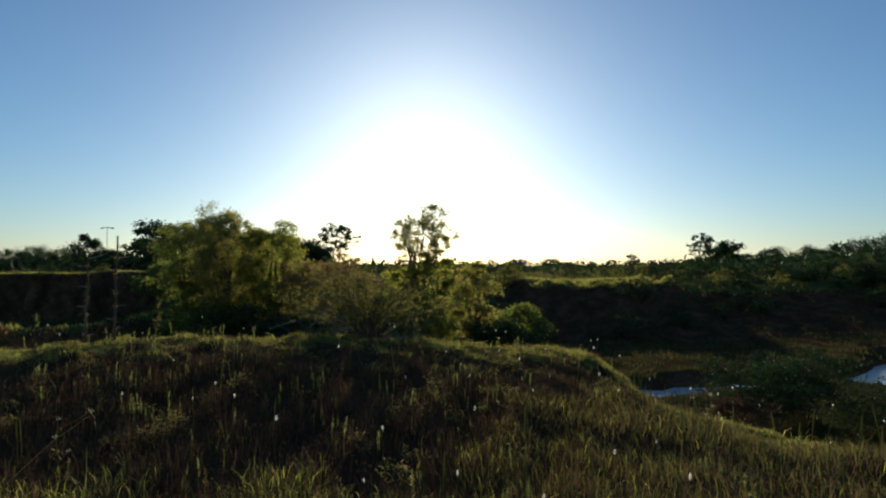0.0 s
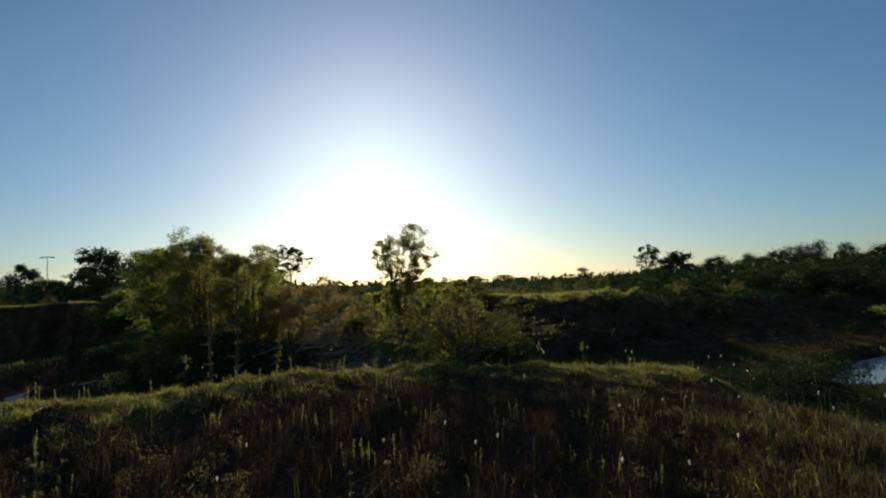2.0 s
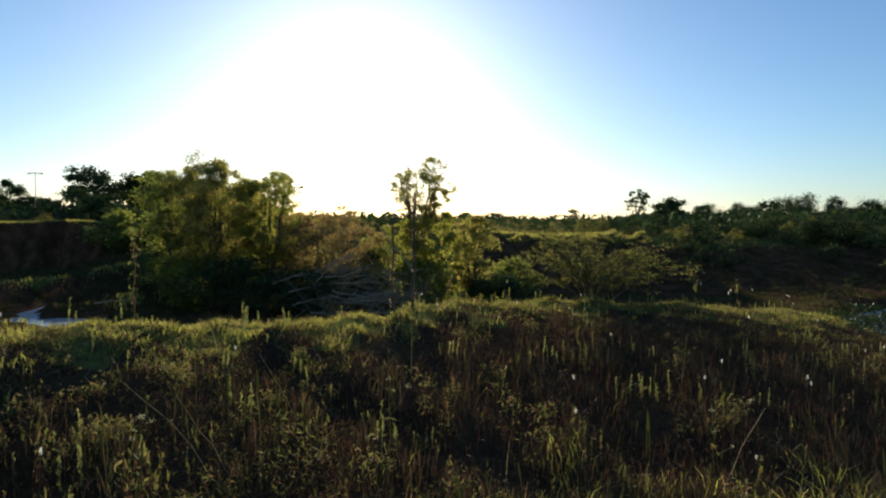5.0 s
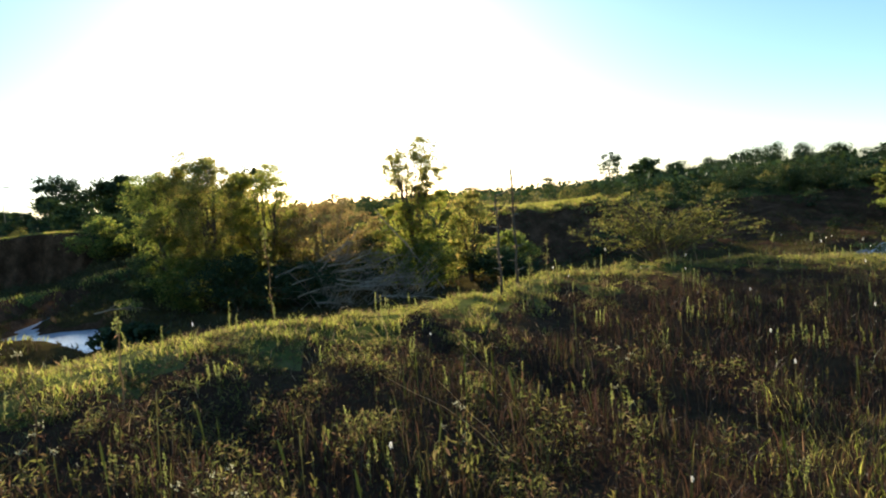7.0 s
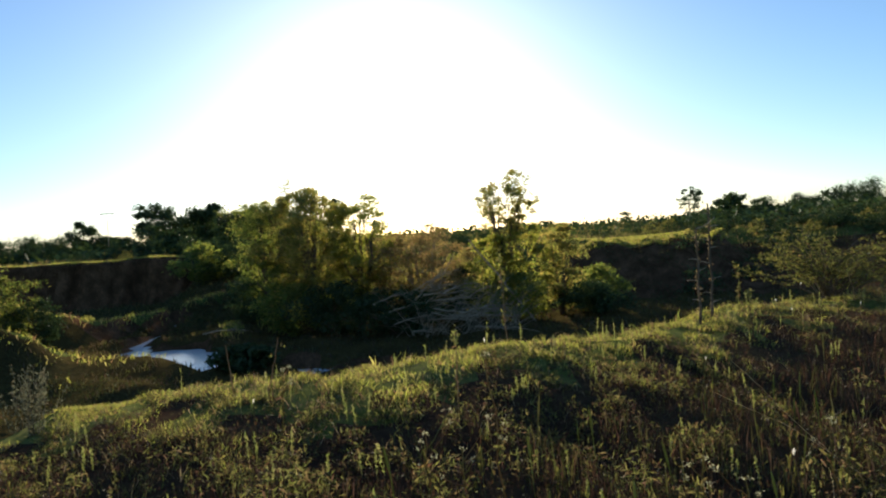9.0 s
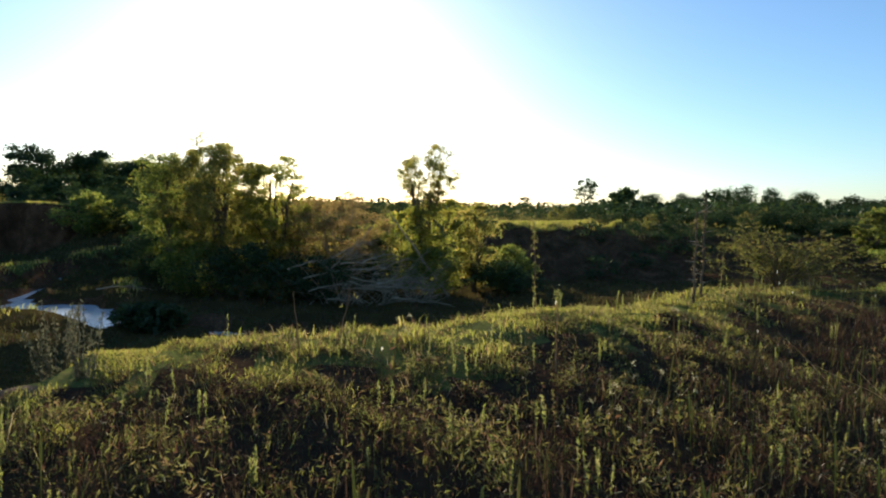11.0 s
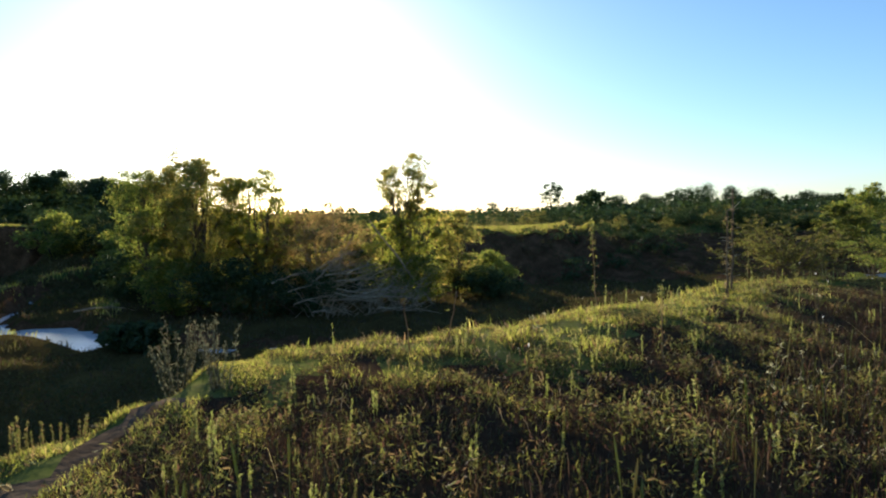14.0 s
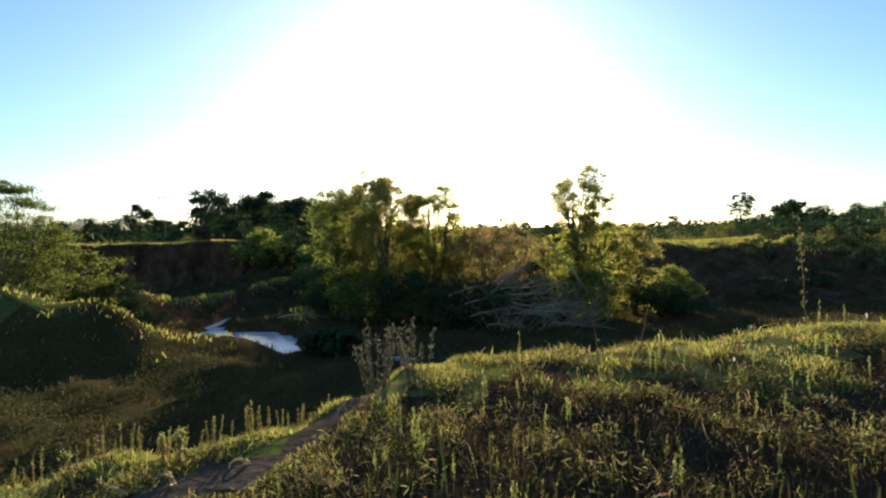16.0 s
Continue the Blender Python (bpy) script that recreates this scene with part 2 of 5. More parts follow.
def bump(x, y, cx, cy, rx, ry, h, turn=0.0, near=None, flat=1.0):
    c, s = math.cos(radians(turn)), math.sin(radians(turn))
    u, v = ((x - cx) * c + (y - cy) * s) / rx, (-(x - cx) * s + (y - cy) * c) / ry
    v = v * np.where(v < 0, ry / (near or ry), 1.0)
    return h * np.exp(-(u * u + v * v) ** flat)


def land(x, y):
    """Height of the ground."""
    x, y = np.asarray(x, float), np.asarray(y, float)
    e = y - edge(x)
    shelf = np.interp(x, LAND_X, LAND_WALK)
    shelf = shelf + (np.interp(x, LAND_X, LAND_FRONT) - shelf) * smooth(2.0, 4.8, y)
    shelf = shelf + (np.interp(x, LAND_X, LAND_CREST) - shelf) * smooth(0, 1, (y - 4.2) / np.maximum(edge(x) + 0.5 - 4.2, 1.0))
    shelf = shelf + 0.03 * lumps(x, y, 2.4) + 0.04 * lumps(x + 3, y, 1.2, 2) * smooth(3.0, 5.0, y) + 0.04 * lumps(x + 9, y, 6, 2) + bump(x, y, 3.4, 8.9, 1.9, 1.9, -0.3)
    run = 13 + 6 * smooth(5, 9, x) - 7 * smooth(-11.3, -12.5, x)
    shelf = shelf - (1.15 * smooth(2.2, 4.5, x) + 0.2 * smooth(4, 8, x)) * smooth(4.4, 7.6, y)
    low = smooth(20, 30, y)
    floor = -4.3 - 0.3 * low + (0.35 - 0.2 * low) * lumps(x, y, 17) + 0.06 * lumps(x, y, 4)
    z = shelf + (floor - shelf) * smooth(0, 1, e / run)
    # mounds and terraces in the hollow
    z = z + 0.28 * lumps(0.5 * x, y, 5.5, 2) * smooth(6, 12, e) * smooth(46, 38, y)
    z = z + bump(x, y, 10.6, 22.5, 2.6, 2.2, 0.9) + bump(x, y, 20, 27, 6, 6, 1.0)
    z = z + bump(x, y, -37, 32.3, 8.9, 4.2, 4.1, 30, 4.4, 1.5) * (1 + 0.06 * lumps(x, y, 7))
    z = z + bump(x, y, -45, 57, 6, 1.3, 1.6, -15) + bump(x, y, -23.6, 52, 6, 1.8, 0.4, 105)
    d, high = dike_gap(x, y)
    z = np.maximum(z, high - 0.9 * (d / 0.8) ** 2 * 0.5)
    # the bank beyond the creek, up to the plain
    top = 0.7 + 0.5 * smooth(-20, -45, x) - 0.3 * smooth(0, 25, x) + 0.2 * lumps(x, y, 30, 2)
    far_foot = 60 - 4 * smooth(5, 20, x) + 26.5 * smooth(-35, -41, x)
    far_rim = 84 - 13 * smooth(7, 13, x) + 24 * smooth(24.5, 31, x) + 24 * smooth(-13, -20, x) - 19 * smooth(-35, -41, x) + 1.0 * lumps(x, 0 * y, 13)
    rise = smooth(0, 1, (y - far_foot) / (far_rim - far_foot))
    steps = rise + 0.05 * np.sin(rise * 19) * (1 - smooth(5, 15, x))
    z = z + (top - z) * np.where(y > 50, np.clip(steps, 0, 1), 0)
    z = z + 0.016 * np.clip(y - 88, 0, 240) * smooth(84, 100, y)
    z = z + bump(x, y, 190, 230, 110, 110, 1.8) + bump(x, y, 90, 95, 40, 35, 0.8) + bump(x, y, 75, 117, 22, 15, 1.8)
    # gullies in the far bank's darkened face
    z = z - 0.7 * np.abs(lumps(x, 0.35 * y, 9, 2)) * smooth(5, 10, x) * smooth(56, 64, y) * smooth(80, 74, y) + 0.3 * lumps(x, y, 5, 2) * smooth(5, 10, x) * smooth(54, 60, y) * smooth(80, 74, y)
    # creek bed
    c, wide = creek_gap(x, y)
    c = c + 0.3 * lumps(x, y, 3.5, 2)
    return z + (np.minimum(z, WATER_Z - 0.5) - z) * (1 - smooth(0, 1, (c - wide * 0.8) / (wide * 0.2 + 0.9)))


def painted_sun(x, y):
    """Where the hollow is coloured sunlit, with green grass: on its mounds and low dikes."""
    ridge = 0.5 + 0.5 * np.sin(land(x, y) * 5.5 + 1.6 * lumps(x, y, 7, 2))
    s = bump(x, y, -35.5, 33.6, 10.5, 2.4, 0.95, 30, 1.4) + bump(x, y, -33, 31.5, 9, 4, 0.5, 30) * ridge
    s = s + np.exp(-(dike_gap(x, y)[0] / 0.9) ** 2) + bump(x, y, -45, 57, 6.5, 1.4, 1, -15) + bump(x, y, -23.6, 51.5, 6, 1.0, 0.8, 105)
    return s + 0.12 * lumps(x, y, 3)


def link_mesh(name, verts, faces, mats, parent=None, smooth_shade=False):
    """One mesh object from arrays of places and of equal-sided faces."""
    me = bpy.data.meshes.new(name)
    v, f = np.asarray(verts, np.float32), np.asarray(faces, np.int32)
    k = f.shape[1]
    me.vertices.add(len(v)), me.loops.add(f.size), me.polygons.add(len(f))
    me.vertices.foreach_set("co", v.ravel())
    me.loops.foreach_set("vertex_index", f.ravel())
    me.polygons.foreach_set("loop_start", np.arange(0, f.size, k, dtype=np.int32))
    if smooth_shade:
        me.polygons.foreach_set("use_smooth", np.ones(len(f), bool))
    me.update(calc_edges=True)
    for m in mats if isinstance(mats, (list, tuple)) else [mats]:
        me.materials.append(m)
    ob = new(name, me)
    ob.parent = parent
    return ob


def thing(name, place, label, category, group="", kind=""):
    ob = new(name)
    ob.location = place
    ob.empty_display_size = 0.2
    return tagged(ob, label, category, group, kind)


# ---- ground and water ----
def spread(lo, hi, step, far, grow):
    """Evenly stepped from lo to hi, then ever wider out to far."""
    mid = list(np.arange(lo, hi, step))
    down, up, s = [lo], [hi], step
    while up[-1] < far:
        s *= grow
        up.append(up[-1] + s)
    s = step
    while down[-1] > -far:
        s *= grow
        down.append(down[-1] - s)
    return np.array(down[:0:-1] + mid + up)


gx, gy = spread(-18, 9, 0.22, 3500, 1.065), spread(2, 14, 0.22, 3500, 1.037)
GX, GY = np.meshgrid(gx, gy)
GZ = land(GX, GY)
n, k = GX.shape
idx = np.arange(n * k).reshape(n, k)
quads = np.stack([idx[:-1, :-1], idx[:-1, 1:], idx[1:, 1:], idx[1:, :-1]], -1).reshape(-1, 4)
ground = link_mesh("ground", np.stack([GX, GY, GZ], -1).reshape(-1, 3), quads, [TURF, EARTH, DIRT, SHADE_SOIL, LITTER], smooth_shade=True)
centre = np.stack([GX, GY, GZ], -1).reshape(-1, 3)[quads].mean(1)
slope = np.abs(GZ.ravel()[quads].max(1) - GZ.ravel()[quads].min(1)) / (np.ptp(GY.ravel()[quads], axis=1) + 1e-6)


def on_path(x, y):
    """Distance from the trodden dirt path's middle."""
    px_, py_ = [-16.5, -14.5, -13.5, -13.3, -13.1, -12.8, -12.58, -12.42, -12.28], [1.6, 3.0, 4.1, 4.28, 4.5, 4.75, 5.12, 5.65, 6.2]
    return np.abs(y - np.interp(x, px_, py_)) * (0.55 - 0.12 * smooth(-12.95, -12.65, x))


which = np.where(((slope > 0.75) & (centre[:, 1] > 50)) | ((centre[:, 2] < WATER_Z + 0.22) & (centre[:, 1] > 20)), 1, 0)
slope_by_cliff = (centre[:, 0] > -37) & (centre[:, 0] < -16) & (centre[:, 1] > 52) & (centre[:, 1] < 96)
hollow = (centre[:, 1] < np.where(centre[:, 0] < -36, 88, np.where(centre[:, 0] < -18, 100, 70))) & (slope_by_cliff | (centre[:, 2] < -1.6 + 0.5 * lumps(centre[:, 0], centre[:, 1], 3))) & (centre[:, 1] > edge(centre[:, 0]) + 2) & (painted_sun(centre[:, 0], centre[:, 1]) < 0.6)
# the rest of the hollow gets its shade as a dark soil colour
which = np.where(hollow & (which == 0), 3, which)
# dark earth instead of turf puts the far bank's shade into its colour
which = np.where((centre[:, 0] > 6) & (centre[:, 1] > 50) & (slope > 0.16) & (centre[:, 1] < 82), 1, which)
which = np.where((centre[:, 1] < edge(centre[:, 0]) - 0.4 + 0.5 * lumps(centre[:, 0], centre[:, 1], 1.5, 2)) & (centre[:, 1] > -7 + 1.5 * lumps(centre[:, 0], centre[:, 1], 4, 2)) & (np.abs(centre[:, 0] + 5) < 16 + 1.5 * lumps(centre[:, 0], centre[:, 1], 5, 2)), 4, which)
which = np.where((on_path(centre[:, 0], centre[:, 1]) < 0.16 + 0.05 * lumps(centre[:, 0], centre[:, 1], 1.1, 2)) & (centre[:, 0] > -16) & (centre[:, 0] < -12.0) & (centre[:, 1] < 5.9), 2, which)
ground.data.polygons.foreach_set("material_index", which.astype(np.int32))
tagged(ground, "uneven grassy land with a hollow and far plain", "ground", kind="structure")

wx, wy = np.linspace(-120, 120, 60), np.linspace(28, 82, 30)
WX, WY = np.meshgrid(wx, wy)
wi = np.arange(WX.size).reshape(WX.shape)
wq = np.stack([wi[:-1, :-1], wi[:-1, 1:], wi[1:, 1:], wi[1:, :-1]], -1).reshape(-1, 4)
creek = link_mesh("water", np.stack([WX, WY, 0 * WX + WATER_Z], -1).reshape(-1, 3), wq, water_material(), smooth_shade=True)
tagged(creek, "still creek water coloured pale like the sky it reflects", "water", kind="structure")


# ---- plants: building blocks ----
def tube(points, radii, sides=6):
    p, r = np.asarray(points, float), np.asarray(radii, float)
    t = np.gradient(p, axis=0)
    t /= np.linalg.norm(t, axis=1)[:, None] + 1e-9
    a = np.cross(t, np.where(np.abs(t[:, 2:]) > 0.9, (1.0, 0, 0), (0, 0, 1.0)))
    a /= np.linalg.norm(a, axis=1)[:, None] + 1e-9
    b = np.cross(t, a)
    th = np.arange(sides) * 2 * np.pi / sides
    v = p[:, None] + r[:, None, None] * (np.cos(th)[None, :, None] * a[:, None] + np.sin(th)[None, :, None] * b[:, None])
    i = np.arange(len(p) * sides).reshape(len(p), sides)
    q = np.stack([i[:-1], np.roll(i[:-1], -1, 1), np.roll(i[1:], -1, 1), i[1:]], -1).reshape(-1, 4)
    return v.reshape(-1, 3), q


def joined(parts):
    vs, fs, at = [], [], 0
    for v, f in parts:
        vs.append(v), fs.append(f + at)
        at += len(v)
    return np.concatenate(vs), np.concatenate(fs)


def leaves(centres, size, r, flat=0.35, slim=0.45, upright=0.0):
    """A folded rhombic leaf at each centre: four corners, two triangles."""
    m = len(centres)
    ax = r.normal(size=(m, 3)) * (1, 1, 1 - flat) + (0, 0, upright)
    ax /= np.linalg.norm(ax, axis=1)[:, None]
    up = r.normal(size=(m, 3)) * (1 - flat, 1 - flat, 1) + (0, 0, flat)
    side = np.cross(ax, up)
    side /= np.linalg.norm(side, axis=1)[:, None] + 1e-9
    nor = np.cross(side, ax)
    s = (size * r.uniform(0.6, 1.4, m))[:, None]
    v = np.stack([centres - ax * s * 0.5, centres + side * s * slim * 0.5 + nor * s * 0.12, centres + ax * s * 0.5,
                  centres - side * s * slim * 0.5 + nor * s * 0.12], 1).reshape(-1, 3)
    o = np.arange(m)[:, None] * 4
    return v, np.concatenate([o + (0, 1, 2), o + (0, 2, 3)])


def bend(a, b, sag, r, steps=6, wob=0.05):
    s = np.linspace(0, 1, steps)[:, None]
    a, b = np.asarray(a, float), np.asarray(b, float)
    mid = a + (b - a) * 0.5 + (0, 0, sag)
    p = (1 - s) ** 2 * a + 2 * s * (1 - s) * mid + s * s * b
    return p + r.normal(size=p.shape) * wob * np.linalg.norm(b - a) * s * (1 - s)


def plant(name, place, height, width, seed, label, category, leaf=LEAF, leaf_size=0.28, count=6000, stems=1, clear=0.2,
          lobes=9, flat=0.35, airy=0.4, trunk=0.0, bark=BARK, depth=None, group="", turn=0.0, per=9, broad=0.5, twigs=True):
    """A tree or shrub of height x width metres. Limbs lead to lobes of the crown, twigs from there to clumps of leaves.
    clear: bare share of the stem; flat: how much the clumps lie in layers; airy: gaps between clumps; broad: how high the crown is widest."""
    r = np.random.default_rng(seed)
    depth = depth or width
    trunk = trunk or height * 0.014
    wood, spots = [], []
    bases = [np.array((r.normal(0, 0.03 * width), r.normal(0, 0.03 * width), 0.0)) for _ in range(stems)]
    tips = [b + (r.normal(0, 0.12 * width), r.normal(0, 0.12 * depth), height * r.uniform(0.65, 0.85)) for b in bases]
    lines = [bend(b, t, 0, r, 9, 0.07) for b, t in zip(bases, tips)]
    for ln in lines:
        wood.append(tube(ln, np.linspace(trunk, trunk * 0.25, 9), 7))
    for c in range(lobes):
        u = (c + r.uniform(0.1, 0.9)) / lobes
        f = clear + (1 - clear) * (0.10 + 0.80 * u)
        prof = max(0.12, 1 - abs(u - broad) ** 1.6 / max(broad, 1 - broad) ** 1.6) ** 0.6
        a = c * 2.4 + r.uniform(-0.5, 0.5)
        d = r.uniform(0.55, 1.0) * prof * 0.36
        ctr = np.array([math.cos(a) * d * width, math.sin(a) * d * depth, f * height])
        big = 0.20 * width * r.uniform(0.7, 1.2) * (0.6 + 0.4 * prof)
        ln = lines[c % stems]
        j = int(np.clip(f * 0.7 * 9 * r.uniform(0.6, 1.0), 1, 8))
        limb = bend(ln[j], ctr, 0.04 * height * r.uniform(-0.3, 1), r, 6)
        wood.append(tube(limb, np.linspace(trunk * 0.35, trunk * 0.10, 6), 5 if twigs else 3))
        for _ in range(per):
            way = r.normal(size=3) + (0, 0, 0.25)
            way /= np.linalg.norm(way)
            end = ctr + way * (big, big * depth / width, big * (0.95 - 0.45 * flat)) * r.uniform(0.5, 1.05)
            if twigs:
                wood.append(tube(bend(limb[4], end, 0, r, 4), np.linspace(trunk * 0.09, trunk * 0.025, 4), 3))
            m = max(3, int(count / lobes / per * r.uniform(0.5, 1.5)))
            s = big * (0.42 - 0.2 * airy)
            spots.append(end + r.normal(size=(m, 3)) * (s, s, s * (1 - 0.8 * flat)))
    leafy = np.concatenate(spots)
    lo, hi = np.percentile(leafy, [0.7, 99.3], axis=0)
    fit = np.array([width / (hi[0] - lo[0]), depth / (hi[1] - lo[1]), height / np.percentile(leafy[:, 2], 99.6)])
    ob = thing(name, place, label, category, group)
    ob.rotation_euler = (0, 0, turn)
    v, f = joined(wood)
    link_mesh("trunk", v * fit - (0, 0, 0.1 * min(1, height)), f, bark, ob, True)
    v, f = leaves(leafy * fit, leaf_size, r)
    link_mesh("crown", v, f, leaf, ob)
    return ob


def at(x, y, sink=0.0):
    return (x, y, float(land(x, y)) - sink)


def tree_to(name, x, y, top, width, seed, label, category="tree", **kw):
    z = float(land(x, y))
    return plant(name, (x, y, z - 0.05), max(top - z, 1.3), width, seed, label, category, **kw)


# ---- the earth cliff ----
def cliff():
    """A steep eroded face of bare earth, with gullies and a ragged lip."""
    u, w = np.meshgrid(np.linspace(-88, -36.5, 220), np.linspace(0, 1, 30))
    lip = 87.2 + 1.2 * lumps(u, 0 * u, 13) + 0.5 * lumps(u, 0 * u + 5, 4.5)
    cut = 0.55 * np.abs(lumps(u, 0.25 * w, 5.5)) + 0.22 * np.abs(lumps(u + 40, 3 * w, 2.0))
    back = smooth(-39.5, -36.5, u) * 4
    yy = lip - 0.6 - 2.2 * (1 - w) ** 1.6 - cut * (1 - 0.6 * w) + 0.12 * lumps(u * 1.7, w * 9, 2.2) + back
    foot, top = -5.2, land(u[0], lip[0] + 2.0) + 0.12
    zz = foot + (top - foot) * w
    yy[-1] = lip[-1] + 1.6 + back[-1]
    i = np.arange(u.size).reshape(u.shape)
    q = np.stack([i[:-1, :-1], i[:-1, 1:], i[1:, 1:], i[1:, :-1]], -1).reshape(-1, 4)
    tagged(link_mesh("cliff", np.stack([u, yy, zz], -1).reshape(-1, 3), q, EARTH, smooth_shade=True), "steep eroded cliff of dark bare earth", "cliff", kind="structure")


cliff()

# ---- trees by the creek ----
G = "creek trees"
tree_to("tree", -17.0, 50.2, 6.5, 7.4, 11, "tall bushy backlit tree by the creek", leaf=LEAF_OLIVE, count=46000, lobes=34, per=11, clear=0.12, group=G, stems=4, airy=1.15, flat=0.35, broad=0.5, leaf_size=0.155)
tree_to("tree", -20.3, 51.6, 5.5, 5.4, 12, "bushy dark olive tree by the creek", leaf=LEAF, count=34000, lobes=27, per=10, clear=0.08, group=G, stems=3, airy=1.1, flat=0.4, broad=0.55, leaf_size=0.155)
tree_to("tree", -13.6, 49.6, 5.4, 5.6, 13, "bushy yellow-green tree by the creek", leaf=LEAF_AIRY, count=30000, lobes=27, per=10, clear=0.08, group=G, stems=3, airy=1.1, flat=0.4, broad=0.55, leaf_size=0.15)
tree_to("tree", -9.0, 48.6, 2.9, 7.6, 14, "low spreading half-dry tree by the creek", leaf=LEAF_DRY, count=26000, leaf_size=0.15, lobes=30, clear=0.08, group=G, stems=5, flat=0.6, airy=1.2, bark=DEAD, broad=0.6)
tree_to("tree", -1.5, 51.0, 7.0, 5.0, 17, "slender forked tree with an airy loose crown", leaf=LEAF_OLIVE, count=12500, lobes=17, clear=0.55, airy=1.3, flat=0.1, per=9, group=G, stems=2, trunk=0.17, leaf_size=0.155, broad=0.6)
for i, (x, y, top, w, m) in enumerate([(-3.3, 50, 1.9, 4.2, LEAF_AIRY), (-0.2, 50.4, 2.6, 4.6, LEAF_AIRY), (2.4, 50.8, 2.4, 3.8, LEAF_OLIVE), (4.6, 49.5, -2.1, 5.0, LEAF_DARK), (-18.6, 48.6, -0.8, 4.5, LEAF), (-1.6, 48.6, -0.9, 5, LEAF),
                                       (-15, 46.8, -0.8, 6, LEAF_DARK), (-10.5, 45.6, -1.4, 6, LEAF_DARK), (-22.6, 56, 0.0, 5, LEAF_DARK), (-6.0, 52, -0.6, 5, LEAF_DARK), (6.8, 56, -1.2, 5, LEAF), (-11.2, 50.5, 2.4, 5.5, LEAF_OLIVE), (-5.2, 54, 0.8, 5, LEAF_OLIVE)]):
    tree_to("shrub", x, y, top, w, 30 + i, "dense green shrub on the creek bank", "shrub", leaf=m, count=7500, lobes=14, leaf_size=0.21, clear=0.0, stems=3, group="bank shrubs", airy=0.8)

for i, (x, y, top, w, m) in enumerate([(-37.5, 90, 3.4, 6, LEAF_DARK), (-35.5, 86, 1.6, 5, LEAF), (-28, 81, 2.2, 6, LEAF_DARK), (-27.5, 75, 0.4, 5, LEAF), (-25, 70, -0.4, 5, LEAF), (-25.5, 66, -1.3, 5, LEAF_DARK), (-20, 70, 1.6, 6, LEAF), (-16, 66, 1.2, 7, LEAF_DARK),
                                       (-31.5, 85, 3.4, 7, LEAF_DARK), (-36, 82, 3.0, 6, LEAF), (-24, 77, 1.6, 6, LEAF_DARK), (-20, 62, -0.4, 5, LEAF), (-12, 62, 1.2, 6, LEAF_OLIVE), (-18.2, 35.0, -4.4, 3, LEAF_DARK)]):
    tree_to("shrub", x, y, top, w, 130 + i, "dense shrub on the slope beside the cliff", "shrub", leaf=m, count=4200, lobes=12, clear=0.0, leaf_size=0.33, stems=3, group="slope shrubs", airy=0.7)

# ---- shrub on the near bank ----
def twiggy_shrub(x, y, top, wide, seed, label):
    """A low shrub: stems fan out from one root, side twigs lie in flat sprays along them, with small leaves."""
    r = np.random.default_rng(seed)
    z = float(land(x, y))
    high = top - z
    ob = thing("shrub", (x, y, z - 0.05), label, "shrub")
    for i in range(42):
        twigs, spots = [], []
        a, out = i * 2.4 + r.uniform(-0.4, 0.4), r.uniform(0.25, 1.0)
        tip = np.array((math.cos(a) * out * wide * 0.5, math.sin(a) * out * wide * 0.4, high * (1.02 - 0.55 * out ** 2) * r.uniform(0.72, 1.0)))
        line = bend((r.normal(0, 0.12), r.normal(0, 0.1), 0), tip, 0.16 * high, r, 9, 0.05)
        v, f = tube(line, np.linspace(0.018, 0.004, 9), 5)
        stem = link_mesh("stem", v, f, BARK, ob, True)
        for k in range(14):
            u = r.uniform(2.5, 8)
            p = np.array([np.interp(u, np.arange(9), line[:, c]) for c in range(3)])
            e = p + np.array((math.cos(a) * 0.18 + r.normal(0, 0.15), math.sin(a) * 0.14 + r.normal(0, 0.13), r.normal(0.03, 0.05))) * (wide / 3)
            twig = bend(p, e, 0.01, r, 4)
            twigs.append(tube(twig, np.linspace(0.004, 0.0015, 4), 3))
            q = p + (e - p) * r.uniform(0.15, 1.08, (17, 1))
            spots.append(q + r.normal(size=(17, 3)) * (0.028, 0.028, 0.012))
        v, f = joined(twigs)
        tagged(link_mesh("spray", v, f, BARK, stem, True), kind="stuff")
        v, f = leaves(np.concatenate(spots), 0.045, r, 0.4, 0.42)
        tagged(link_mesh("foliage", v, f, LEAF_THORN, stem), kind="stuff")


twiggy_shrub(-1.4, 12.0, 1.9, 3.6, 50, "low spreading shrub with flat layered twigs on the bank")

# ---- side trees ----
tree_to("tree", -39.4, 40.4, 5.6, 9.0, 60, "layered dark green tree on a grassy mound", leaf=LEAF_LAYER, count=22000, lobes=20, clear=0.05, leaf_size=0.17, flat=0.75, airy=0.9, stems=2)
tree_to("tree", 36.9, 36.9, 7.3, 7.0, 61, "tall layered tree with gaps in its crown beyond the bank", leaf=LEAF, count=16000, lobes=15, per=9, clear=0.42, leaf_size=0.24, flat=0.55, airy=1.25, stems=2, broad=0.7)
tree_to("tree", 41.0, 32.6, 7.6, 8.5, 69, "tall layered tree with gaps in its crown beyond the bank", leaf=LEAF, count=20000, lobes=18, per=9, clear=0.38, leaf_size=0.24, flat=0.55, airy=1.25, stems=3, broad=0.7)
tree_to("tree", 59.4, 65.2, 5.4, 6.5, 62, "sunlit green tree beyond the bank", leaf=LEAF, count=12000, lobes=16, per=9, clear=0.1, leaf_size=0.28, stems=2, airy=1.15, flat=0.3)
